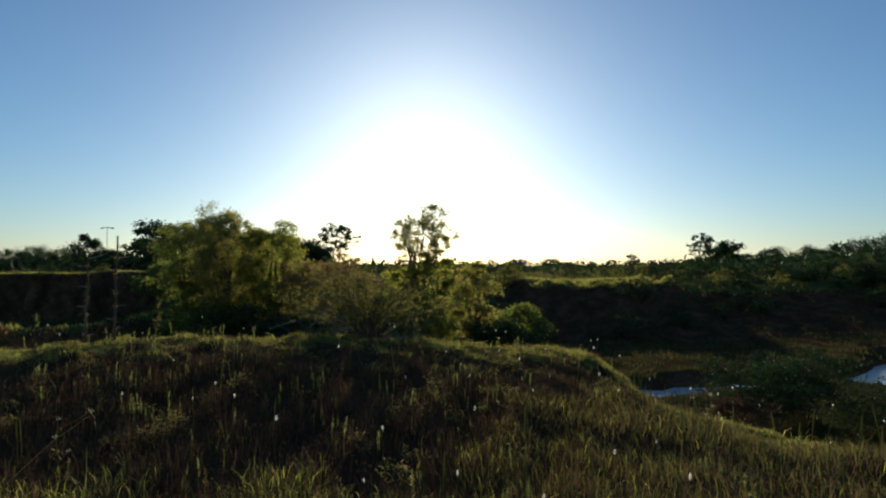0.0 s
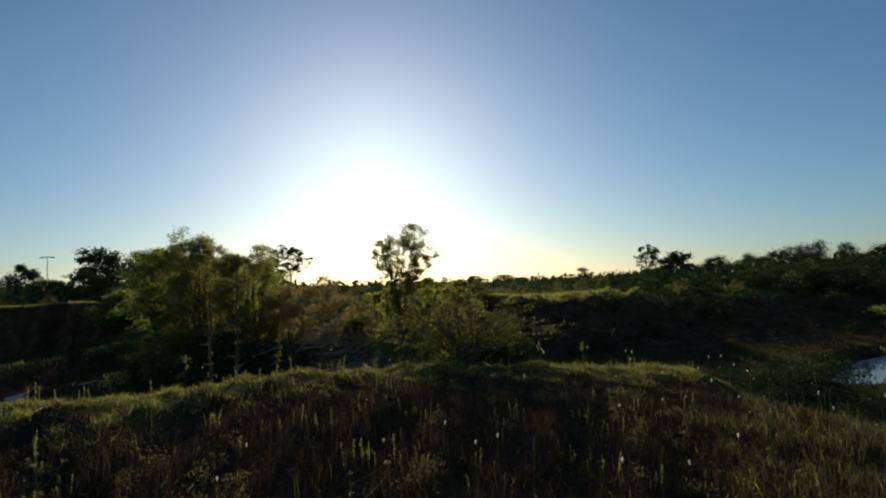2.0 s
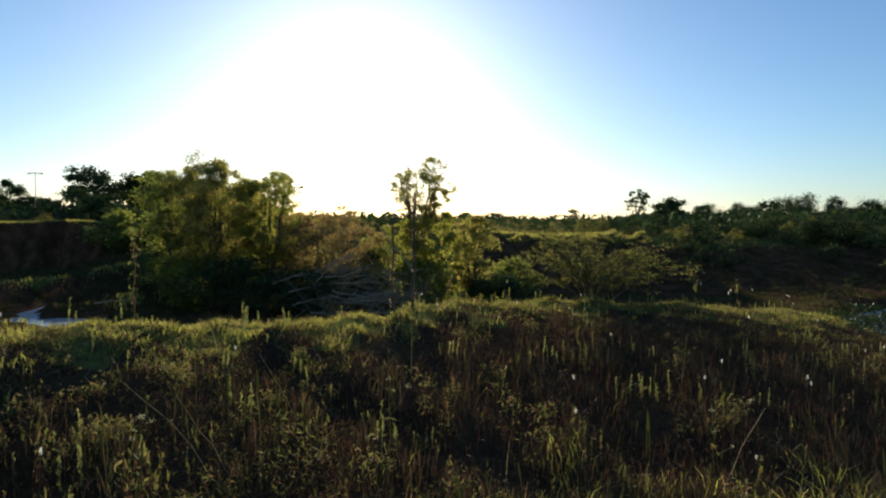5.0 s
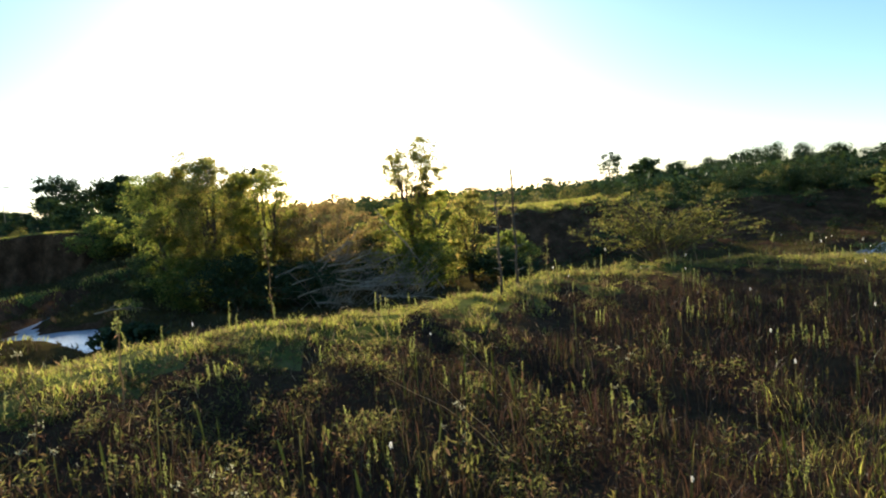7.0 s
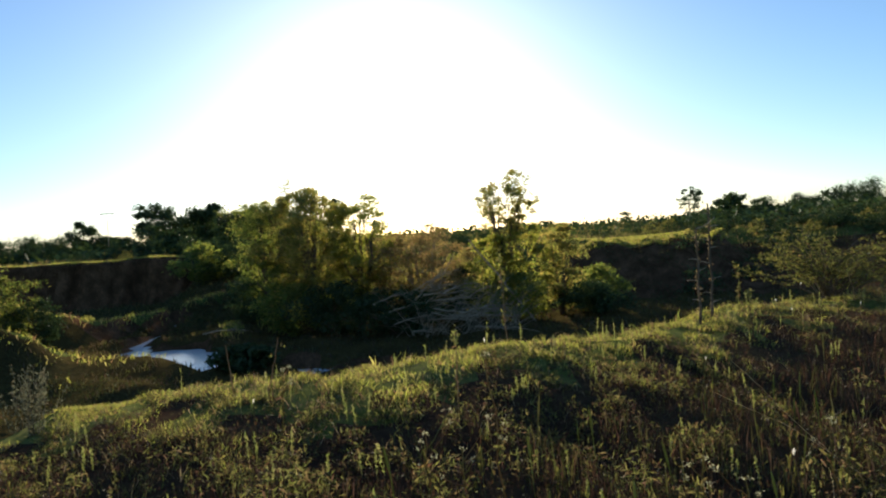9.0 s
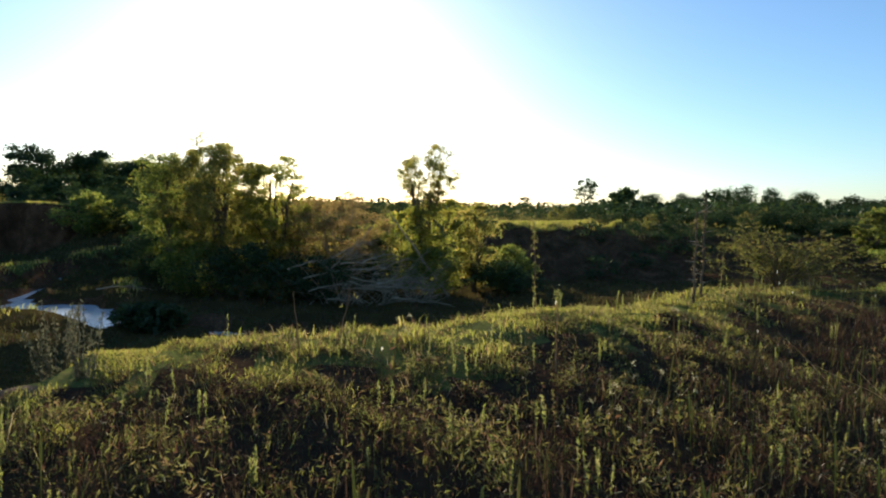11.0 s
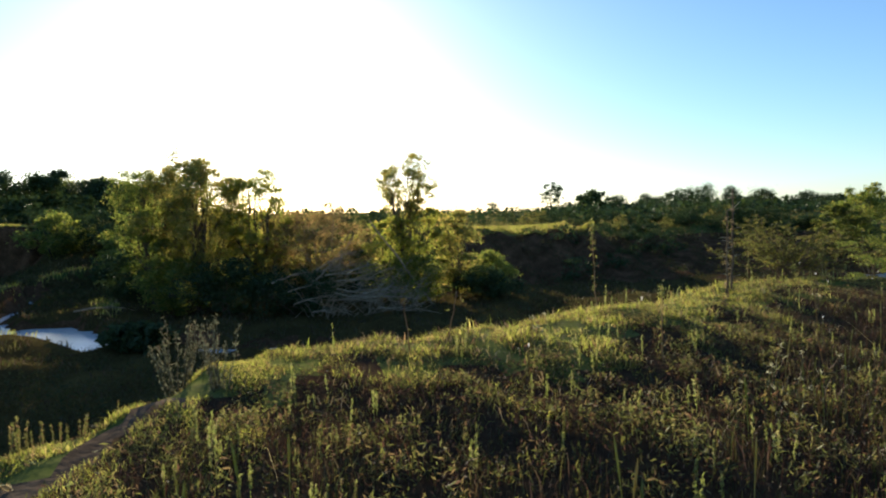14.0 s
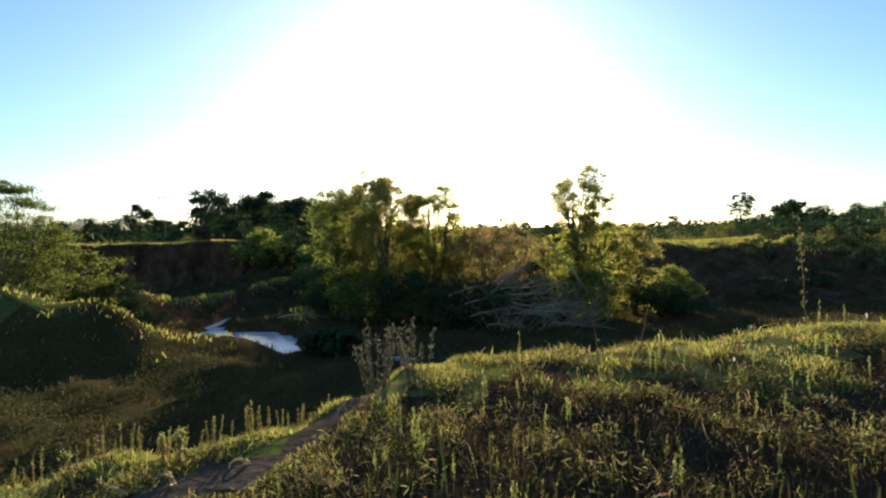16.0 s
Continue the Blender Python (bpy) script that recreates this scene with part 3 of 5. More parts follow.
tree_to("tree", 54.6, 64.2, 3.0, 5.0, 58, "olive green tree beyond the bank", leaf=LEAF_LAYER, count=9000, lobes=14, per=9, clear=0.08, leaf_size=0.28, stems=3, airy=1.1, flat=0.4)
tree_to("shrub", 32.1, 35.0, 1.6, 5.4, 63, "dark rounded shrub beyond the bank", "shrub", leaf=LEAF_DARK, count=9000, lobes=14, clear=0.05, leaf_size=0.15, stems=3, airy=0.9)
tree_to("shrub", 27.5, 25.0, 2.2, 6.5, 64, "dense green shrub beyond the bank", "shrub", leaf=LEAF, count=12000, lobes=18, per=9, clear=0.05, leaf_size=0.13, stems=3, flat=0.5, airy=1.1)
tree_to("shrub", 10.5, 21.0, -1.15, 4.0, 65, "dark umbrella-crowned thorny shrub below the bank", "shrub", leaf=LEAF_DARK, count=11000, lobes=16, per=9, clear=0.3, leaf_size=0.10, stems=2, flat=0.6, airy=0.9, broad=0.75)
tree_to("shrub", 12.4, 22.0, -1.1, 3.4, 66, "dark umbrella-crowned thorny shrub below the bank", "shrub", leaf=LEAF_DARK, count=7000, lobes=12, per=9, clear=0.3, leaf_size=0.10, stems=2, flat=0.6, airy=0.9, broad=0.75)
tree_to("shrub", 14.6, 21.6, -2.1, 4.4, 68, "low dark shrub in the shade below the bank", "shrub", leaf=LEAF_DARK, count=7000, lobes=12, clear=0.03, leaf_size=0.11, stems=3, flat=0.5)
tree_to("shrub", 8.0, 18.4, -2.0, 3.0, 59, "russet withered bush below the bank", "shrub", leaf=RUST, count=6000, lobes=12, clear=0.03, leaf_size=0.09, stems=4, flat=0.2, airy=1.0)
tree_to("shrub", 30.0, 37.5, 0.2, 4.5, 67, "tangled shrub with dry twigs", "shrub", leaf=LEAF, count=5000, lobes=8, clear=0.05, leaf_size=0.13, stems=4, flat=0.8)

for i, (x, y, top, w, m) in enumerate([(-36.2, 43.0, 1.0, 5, LEAF_LAYER), (-34.6, 44.6, -0.6, 3.6, LEAF_DARK), (-42, 43, 3.2, 7, LEAF_DARK)]):
    tree_to("shrub", x, y, top, w, 160 + i, "dense shrub on a grassy mound", "shrub", leaf=m, count=8000, lobes=14, clear=0.02, leaf_size=0.17, stems=3, group="mound shrubs", airy=0.8, flat=0.5)

# ---- trees at the cliff's end ----
for i, (x, y, top, w, m) in enumerate([(-47.5, 122, 10.0, 9.5, LEAF_DARK), (-44, 118, 9.4, 9, LEAF), (-40.5, 121, 9.3, 9.5, LEAF_DARK), (-37, 117, 9.4, 9, LEAF_DARK), (-34, 119, 8.8, 9, LEAF), (-30.5, 116, 7.8, 9, LEAF_DARK), (-27, 112, 6.4, 8, LEAF_DARK)]):
    x, y, top, w = -8 + 1.9 * (x + 8), 1 + 1.9 * (y - 1), 1.7 + 1.9 * (top - 1.7), 1.9 * w
    tree_to("tree", x, y, top, w, 760 + i, "dense dark tree beyond the end of the cliff", leaf=m, count=5200, lobes=16, clear=0.05, leaf_size=0.7, group="trees by the cliff", airy=0.35, stems=2)

# ---- far trees ----
tree_to("tree", -71, 160, 14.2, 12, 70, "dark round-headed tree on the plain", leaf=LEAF_DARK, count=4000, lobes=10, clear=0.2, leaf_size=0.85)
tree_to("tree", -61, 162, 13.6, 11, 71, "dark round-headed tree on the plain", leaf=LEAF_DARK, count=3500, lobes=9, clear=0.2, leaf_size=0.85)
tree_to("tree", -95, 170, 11.4, 9, 72, "dark pointed tree on the plain", leaf=LEAF_DARK, count=3000, lobes=8, clear=0.05, leaf_size=0.7, broad=0.25)
tree_to("tree", 107, 264, 17.3, 11, 73, "thin sparse tree standing above the far wood", leaf=LEAF_DARK, count=2600, lobes=11, per=7, clear=0.25, leaf_size=0.7, airy=1.2, flat=0.4, broad=0.4, trunk=0.3)
tree_to("tree", -40.4, 244, 20, 15, 74, "airy tall tree on the plain", leaf=LEAF_DARK, count=3600, lobes=14, per=8, clear=0.35, leaf_size=0.75, airy=1.2)
for i, (x, y, top, w) in enumerate([(-50, 128, 10.0, 11), (-42, 130, 9.6, 11), (-36, 124, 8.6, 11), (-28, 118, 7.2, 10), (-46, 102, 4.5, 7)]):
    x, y, top, w = -8 + 1.7 * (x + 8), 1 + 1.7 * (y - 1), 1.7 + 1.7 * (top - 1.7), 1.7 * w
    tree_to("tree", x, y, top, w, 75 + i, "dark green tree on the plain above the cliff", leaf=LEAF_DARK, count=5000, lobes=13, clear=0.05, leaf_size=0.8)


def scatter(kinds, spots):
    """Copies of the given plants, in turn, at spots of x, y, height; the first ones were only patterns."""
    for i, (x, y, h) in enumerate(spots):
        m = pose(*at(x, y, 0.1), 0, 0, rng.uniform(0, 360)) @ Matrix.Diagonal((h, h, h * rng.uniform(0.85, 1.15), 1))
        copy_thing(kinds[i % len(kinds)], m)
    for ob in kinds:
        for c in list(ob.children):
            bpy.data.objects.remove(c)
        bpy.data.objects.remove(ob)


far_kinds = [plant("tree", (0, 0, -500), 1.0, w, 90 + i, "dark distant tree on the plain", "tree", leaf=LEAF_DARK, count=560, lobes=7, per=4, clear=c, leaf_size=0.15, trunk=0.02, twigs=False, group="far trees", broad=bd, flat=0.3, airy=0.1)
             for i, (w, c, bd) in enumerate([(1.1, 0.08, 0.4), (1.5, 0.2, 0.7), (1.0, 0.1, 0.5), (1.7, 0.25, 0.75), (1.2, 0.05, 0.4), (0.9, 0.15, 0.5)])]
spots = []
for tries in range(9000):
    y = rng.uniform(95, 330)
    s = rng.uniform(-1.0, 1.5)
    dense = 0.05 + 0.9 * float(smooth(0.36, 0.5, s)) + 0.35 * float(smooth(-0.35, -0.55, s))
    if rng.uniform() > dense * (0.75 - y / 600) or (0.0 < s < 0.42 and y < 190) or (s >= 0.42 and y < 135) or len(spots) >= 200:
        continue
    spots.append((s * y, y, rng.uniform(4.0, 7.5) * ((0.98 if len(spots) % 4 == 0 else 0.64) if s > 0.35 else 0.75 if s < -0.3 else 0.6)))
scatter(far_kinds, spots)

near_kinds = [plant("shrub", (0, 0, -500), 1.0, w, 110 + i, "dark green shrub on the far bank", "shrub", leaf=m, count=560, lobes=7, per=4, clear=0.02, leaf_size=0.13, trunk=0.02, twigs=False, group="far bank shrubs", flat=0.4, stems=2)
              for i, (w, m) in enumerate([(1.6, LEAF_DARK), (1.9, LEAF_DARK), (1.3, LEAF_THORN), (2.3, LEAF_DARK), (1.5, LEAF_DARK)])]
spots = []
for tries in range(2000):
    x, y = rng.uniform(-60, 75), rng.uniform(56, 105)
    near_cliff = x < -22 and y < 88
    in_field = 9 < x < 26 and 68 < y < 92
    if near_cliff or in_field or (x > 5 and y < 78 and rng.uniform() < 0.6) or float(creek_gap(np.array(x), np.array(y))[0]) < 6 or len(spots) >= 160:
        continue
    spots.append((x, y, rng.uniform(0.7, 2.6)))
scatter(near_kinds, spots)


# ---- the wood on the rise ----
wood_kinds = [plant("tree", (0, 0, -500), 1.0, w, 180 + i, "round-crowned dark tree in the wood on the rise", "tree", leaf=m, count=2600, lobes=13, per=8, clear=c, leaf_size=0.07, trunk=0.03, twigs=False, group="wood on the rise", broad=0.55, flat=0.1, airy=0.0)
              for i, (w, c, m) in enumerate([(1.15, 0.15, LEAF_DARK), (1.3, 0.2, LEAF_DARK), (1.0, 0.1, LEAF_DARK), (1.35, 0.12, LEAF_DARK)])]
SKY_AZ = [-38, -31, -26, -22, -10, 5, 8, 11, 14, 19, 21, 24, 27, 29, 31.5, 33.5, 36, 38, 40, 42, 44, 48, 52, 60]
SKY_EL = [1.9, 2.1, 1.7, 1.6, 0.9, 0.9, 1.1, 1.4, 0.7, 0.8, 1.0, 0.6, 0.9, 2.1, 2.0, 2.15, 3.0, 2.8, 2.65, 2.0, 1.9, 1.6, 1.2, 1.0]


def wood_row(first, last, step, dist, lower, seed):
    """A row of round-crowned trees whose tops follow the skyline, or stay that many degrees below it."""
    r = np.random.default_rng(seed)
    for i, az in enumerate(np.arange(first, last, step)):
        az, far = radians(az + r.uniform(-0.3, 0.3) * step), dist * r.uniform(0.94, 1.06)
        x, y = -8 + far * math.sin(az), 1 + far * math.cos(az)
        z = float(land(x, y))
        high = 1.7 + far * math.tan(radians(np.interp(math.degrees(az), SKY_AZ, SKY_EL) - lower + r.uniform(-0.4, 0.1))) - z
        if high > 1.2:
            wide = max(far * radians(step) * r.uniform(0.85, 1.25), 0.6 * high) / 1.2
            copy_thing(wood_kinds[i % 4], pose(x, y, z - 0.1, 0, 0, r.uniform(0, 360)) @ Matrix.Diagonal((wide, wide, high, 1)))


wood_row(27.2, 52, 1.9, 262, 0.0, 801)
wood_row(26, 53, 2.0, 205, 0.75, 802)
wood_row(27, 55, 2.3, 150, 1.35, 803)
wood_row(31, 56, 3.0, 108, 1.9, 804)
wood_row(18.5, 27, 2.0, 255, 0.1, 805)
wood_row(5, 13.5, 2.1, 262, 0.1, 806)
wood_row(-38, -22, 1.9, 205, 0.1, 807)
wood_row(-38, -20, 2.6, 130, 0.8, 808)
for ob in wood_kinds:
    for c in list(ob.children):
        bpy.data.objects.remove(c)
    bpy.data.objects.remove(ob)


# ---- a far mast ----
def lamp_mast(x, y, top):
    z = float(land(x, y))
    ob = thing("mast", (x, y, z), "thin pale mast with a crossarm on the plain", "mast")
    v, f = tube([(0, 0, -0.3), (0, 0, top - z)], [0.11, 0.06], 8)
    link_mesh("pole", v, f, DEAD, ob, True)
    v, f = tube([(-1.3, 0, top - z - 0.1), (0, 0, top - z), (1.3, 0, top - z - 0.1)], [0.09, 0.11, 0.09], 6)
    arm = link_mesh("crossarm", v, f, DEAD, ob, True)
    for s in (-1.2, 1.2):
        v, f = tube([(s - 0.35, 0, top - z - 0.12), (s + 0.35, 0, top - z - 0.12)], [0.16, 0.16], 6)
        link_mesh("lamp_head", v, f, DEAD, arm)


lamp_mast(-79, 150, 11.9)


# ---- dead branches on the far bank ----
def dead_branch(x, y, length, turn, seed, lift=0.4):
    r = np.random.default_rng(seed)
    ob = thing("dead_branch", at(x, y), "dead branch lying on the bank, paled for sun glints", "branch", "dead branches")
    main = bend((-length / 2, 0, lift), (length / 2, 0, lift * r.uniform(0.4, 1.8)), r.uniform(-0.2, 0.5), r, 8)
    v, f = tube(main, np.linspace(0.06, 0.012, 8), 5)
    limb = link_mesh("limb", v, f, DEAD, ob, True)
    for i in range(7):
        s = main[r.integers(2, 7)]
        v, f = tube(bend(s, s + (r.uniform(0.4, 1.4), r.normal(0, 0.3), r.normal(0.1, 0.25)), 0.05, r, 4), np.linspace(0.022, 0.006, 4), 4)
        link_mesh("twig", v, f, DEAD, limb, True)
    ob.rotation_euler = (0, 0, radians(turn))


for i in range(30):
    dead_branch(rng.uniform(-11, -3.0), rng.uniform(41.5, 47), rng.uniform(2.0, 4.5), rng.normal(0, 14), 300 + i, rng.uniform(0.3, 3.2))
def snag(x, y, z0, top, lean, seed):
    """A short pale trunk that leans, broken off at its top."""
    r = np.random.default_rng(seed)
    z = float(land(x, y))
    ob = thing("dead_tree", (x, y, z), "short leaning dead tree among the scrub, paled for sun glints", "tree")
    v, f = tube(bend((-lean * (z0 - z) / (top - z0), 0, -0.2), (lean, 0, top - z), 0.0, r, 8, 0.02), np.linspace(0.08, 0.05, 8), 7)
    trunk = link_mesh("trunk", v, f, DEAD, ob, True)
    for i in range(3):
        p = np.array((lean * (0.5 + 0.15 * i), 0, (top - z) * (0.72 + 0.1 * i)))
        v, f = tube(bend(p, p + (r.uniform(-0.5, 0.5), r.normal(0, 0.2), r.uniform(0.1, 0.4)), 0.03, r, 4), np.linspace(0.03, 0.01, 4), 5)
        link_mesh("limb", v, f, DEAD, trunk, True)


snag(-3.9, 47.3, 0.2, 1.65, -1.1, 342)
dead_branch(-23, 47.5, 3.0, 10, 341, 0.3)


# ---- dry bushes of long bare stems ----
def dry_bush(x, y, spread_, high, seed):
    """Long thin dead stems that arch out sideways from one root."""
    r = np.random.default_rng(seed)
    ob = thing("dry_bush", at(x, y), "leafless dry bush of long pale arching stems", "bush", "dry bushes")
    for i in range(18):
        s = -1 if i % 3 == 0 else 1
        e = (s * spread_ * r.uniform(0.5, 1.1), r.normal(0, 0.6), high * r.uniform(0.12, 1.0))
        v, f = tube(bend((r.normal(0, 0.6), r.normal(0, 0.4), -0.1), e, 0.35 * e[2], r, 8, 0.03), np.linspace(0.018, 0.005, 8), 4)
        link_mesh("stem", v, f, DEAD, ob, True)


for i, (x, y, w, h) in enumerate([(-9.2, 44.6, 2.8, 3.4), (-7.6, 44.0, 3.2, 4.2), (-6.3, 43.4, 3.0, 2.6), (-5.0, 44.6, 3.2, 4.0), (-3.6, 43.8, 3.0, 3.0), (-2.4, 45.2, 2.2, 3.6)]):
    dry_bush(x, y, w, h, 360 + i)


# ---- grass ----
def blades(x, y, z, h, w, lean, r, thick=0.8):
    """Bent grass blades: five corners, three triangles each."""
    m = len(x)
    a, b = r.uniform(0, 2 * np.pi, m), r.uniform(0, 2 * np.pi, m)
    d = np.stack([np.cos(a), np.sin(a), 0 * a], -1)
    s = np.stack([np.cos(b), np.sin(b), 0 * b], -1) * (w * 0.5)[:, None]
    p = np.stack([x, y, z - 0.02], -1)
    mid = p + d * (lean * h * 0.3)[:, None] + (h * 0.6)[:, None] * (0, 0, 1)
    tip = p + d * (lean * h)[:, None] + (h * np.sqrt(np.clip(1 - 0.35 * lean ** 2, 0.2, 1)))[:, None] * (0, 0, 1)
    v = np.stack([p - s, p + s, mid - s * thick, mid + s * thick, tip], 1).reshape(-1, 3)
    o = np.arange(m)[:, None] * 5
    return v, np.concatenate([o + (0, 1, 3), o + (0, 3, 2), o + (2, 3, 4)])


def patch(count, x0, x1, y0, y1, keep, r):
    x, y = r.uniform(x0, x1, count), r.uniform(y0, y1, count)
    ok = keep(x, y)
    return x[ok], y[ok]


def off_path(x, y, room=0.22):
    return ~((on_path(x, y) < 0.75 * room + 0.05 * lumps(x, y, 0.7, 2)) & (x < -12.0) & (x > -16.5))


def depth_in(x, y):
    """How far short of the bank's edge a place lies."""
    return edge(x) - y


def begun(x, y):
    """The growth thins out towards and behind the walk."""
    return r.uniform(size=len(x)) < smooth(-2.5, 2.0, y + 0.5 * lumps(x, y, 2, 2))


def stuff(name, vf, mat, label, category):
    return tagged(link_mesh(name, vf[0], vf[1], mat), label, category, kind="stuff")


r = np.random.default_rng(21)
# short turf along the crest and beyond the path, its colour brightened as sunlit
x = r.uniform(-15.5, 6.5, 180000)
y = edge(x) - r.uniform(-1.9, 2.2, len(x))
ok = (depth_in(x, y) < 0.55 + 0.7 * lumps(x, y, 1.6, 2) + 2 * smooth(2, 4, x)) & off_path(x, y) & (y > 1.5)
x, y = x[ok], y[ok]
h = r.uniform(0.03, 0.095, len(x)) * (1 - 0.3 * smooth(-10.5, -12, x)) * np.clip(0.8 + 0.6 * lumps(x, y, 0.9, 2), 0.25, 1.5)


def dull(x, y):
    """Where the duller, browner grass grows: more of it towards both ends of the bank."""
    return r.uniform(size=len(x)) < 0.24 + 0.36 * smooth(-8.6, -10.4, x) + 0.3 * smooth(-6.5, -4, x + 0.8 * lumps(x, y, 3, 2)) * (1 - 0.7 * smooth(1.5, 3, x))


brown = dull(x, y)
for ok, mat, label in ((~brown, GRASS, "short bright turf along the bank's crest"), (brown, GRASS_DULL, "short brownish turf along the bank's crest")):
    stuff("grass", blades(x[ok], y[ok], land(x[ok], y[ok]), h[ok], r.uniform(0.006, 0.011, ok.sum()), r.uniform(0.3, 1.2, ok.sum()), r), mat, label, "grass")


def tufts(count, keep, r, per=22, tall=(0.10, 0.26), wide=0.09):
    """Clumps of grass that stand out of the turf."""
    cx, cy = patch(count, -18, 7, 3.0, 15, keep, r)
    x, y = (np.repeat(c, per) + r.normal(0, 1, len(c) * per) * np.repeat(r.uniform(0.5, 1.5, len(c)) * wide, per) for c in (cx, cy))
    h = np.repeat(r.uniform(*tall, len(cx)), per) * r.uniform(0.5, 1.1, len(x))
    return blades(x, y, land(x, y), h, r.uniform(0.0035, 0.008, len(x)), r.uniform(0.3, 1.3, len(x)), r)


def crest(x, y):
    return (x > -11.3) & (depth_in(x, y) > -1.6) & (depth_in(x, y) < 1.5) & off_path(x, y, 0.35) & (lumps(x, y, 2.8, 2) > -0.35)


stuff("grass", tufts(2600, lambda x, y: crest(x, y) & ~dull(x, y), r, 22, (0.05, 0.12), 0.06), GRASS, "uneven tufts of grass along the crest", "grass")
stuff("grass", tufts(3600, lambda x, y: crest(x, y) & dull(x, y), r, 22, (0.05, 0.13), 0.07), GRASS_DULL, "uneven brownish tufts along the crest", "grass")
stuff("grass", tufts(3600, crest, r, 18, (0.05, 0.14), 0.08), WEED, "brown and green weedy tufts along the crest", "grass")
# close short turf beside the path
x, y = patch(190000, -18, -11.6, 0.5, 8, lambda x, y: (depth_in(x, y) > -1.2) & off_path(x, y, 0.19) & (on_path(x, y) < 0.75 + 0.25 * lumps(x, y, 1.1, 2)), r)
brown = r.uniform(size=len(x)) < 0.12
for ok, mat, label in ((~brown, GRASS, "close short turf beside the path"), (brown, GRASS_DULL, "brownish short turf beside the path")):
    stuff("grass", blades(x[ok], y[ok], land(x[ok], y[ok]), r.uniform(0.025, 0.065, ok.sum()), r.uniform(0.004, 0.007, ok.sum()), r.uniform(0.3, 1.1, ok.sum()), r), mat, label, "grass")
# green grass on the low ground before the bank
x, y = patch(60000, -5.4, 6.5, 1.2, 8.5, lambda x, y: (y < 4.7 + 0.6 * lumps(x, y, 1.6, 2) + 3.2 * smooth(-0.4, 1.2, x)) & (r.uniform(size=len(x)) < smooth(-5.4, -3.9, x)), r)
brown = r.uniform(size=len(x)) < 0.5 + 0.45 * smooth(-1.5, 0.8, x)
for ok, mat, label in ((~brown, GRASS, "lit green grass before the bank"), (brown, GRASS_DULL, "brownish grass before the bank")):
    stuff("grass", blades(x[ok], y[ok], land(x[ok], y[ok]), r.uniform(0.07, 0.22, ok.sum()), r.uniform(0.004, 0.008, ok.sum()), r.uniform(0.2, 1.0, ok.sum()), r), mat, label, "grass")
# matted dry grass on the crest
x, y = patch(9000, -13, 5, 4, 14, lambda x, y: crest(x, y) & (lumps(x, y, 1.9, 2) > -0.1), r)
stuff("dry_grass", blades(x, y, land(x, y) + 0.03, r.uniform(0.06, 0.14, len(x)), r.uniform(0.004, 0.008, len(x)), r.uniform(0.9, 1.5, len(x)), r), MATTED, "matted dry grass lying over the turf", "grass")
# tall grass on the near side, the bank's shade put into its dark colours
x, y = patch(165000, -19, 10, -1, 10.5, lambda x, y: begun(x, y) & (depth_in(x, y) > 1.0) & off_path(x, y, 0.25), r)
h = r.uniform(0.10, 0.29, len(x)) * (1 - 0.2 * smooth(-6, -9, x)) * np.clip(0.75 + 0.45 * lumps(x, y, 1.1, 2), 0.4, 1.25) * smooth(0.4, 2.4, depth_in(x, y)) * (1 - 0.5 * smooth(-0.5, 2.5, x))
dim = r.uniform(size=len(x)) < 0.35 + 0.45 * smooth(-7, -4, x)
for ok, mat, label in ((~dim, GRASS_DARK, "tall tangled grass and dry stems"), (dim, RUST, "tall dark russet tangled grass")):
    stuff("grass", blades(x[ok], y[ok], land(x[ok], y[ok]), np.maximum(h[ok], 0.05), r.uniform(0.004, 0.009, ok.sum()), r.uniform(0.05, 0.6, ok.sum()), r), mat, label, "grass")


def weeds(x, y, r, tall=(0.22, 0.5), per=12, size=0.07):
    """Leafy stems: a thin stalk with leaves set round it."""
    m = len(x)
    h = r.uniform(*tall, m) * np.clip(0.8 + 0.4 * lumps(x, y, 1.7, 2), 0.5, 1.2) * (0.3 + 0.7 * smooth(0.4, 2.4, depth_in(x, y))) * (1 - 0.45 * smooth(-0.5, 2.5, x))
    z = land(x, y)
    a, lean = r.uniform(0, 2 * np.pi, m), r.uniform(0, 0.35, m)
    s = r.uniform(0.25, 1.0, (m, per))
    p = np.stack([x[:, None] + np.cos(a)[:, None] * lean[:, None] * h[:, None] * s, y[:, None] + np.sin(a)[:, None] * lean[:, None] * h[:, None] * s, z[:, None] + h[:, None] * s], -1)
    p = p + r.normal(size=p.shape) * (0.035, 0.035, 0.015)
    return leaves(p.reshape(-1, 3), size, r, 0.1, 0.2, 0.6)


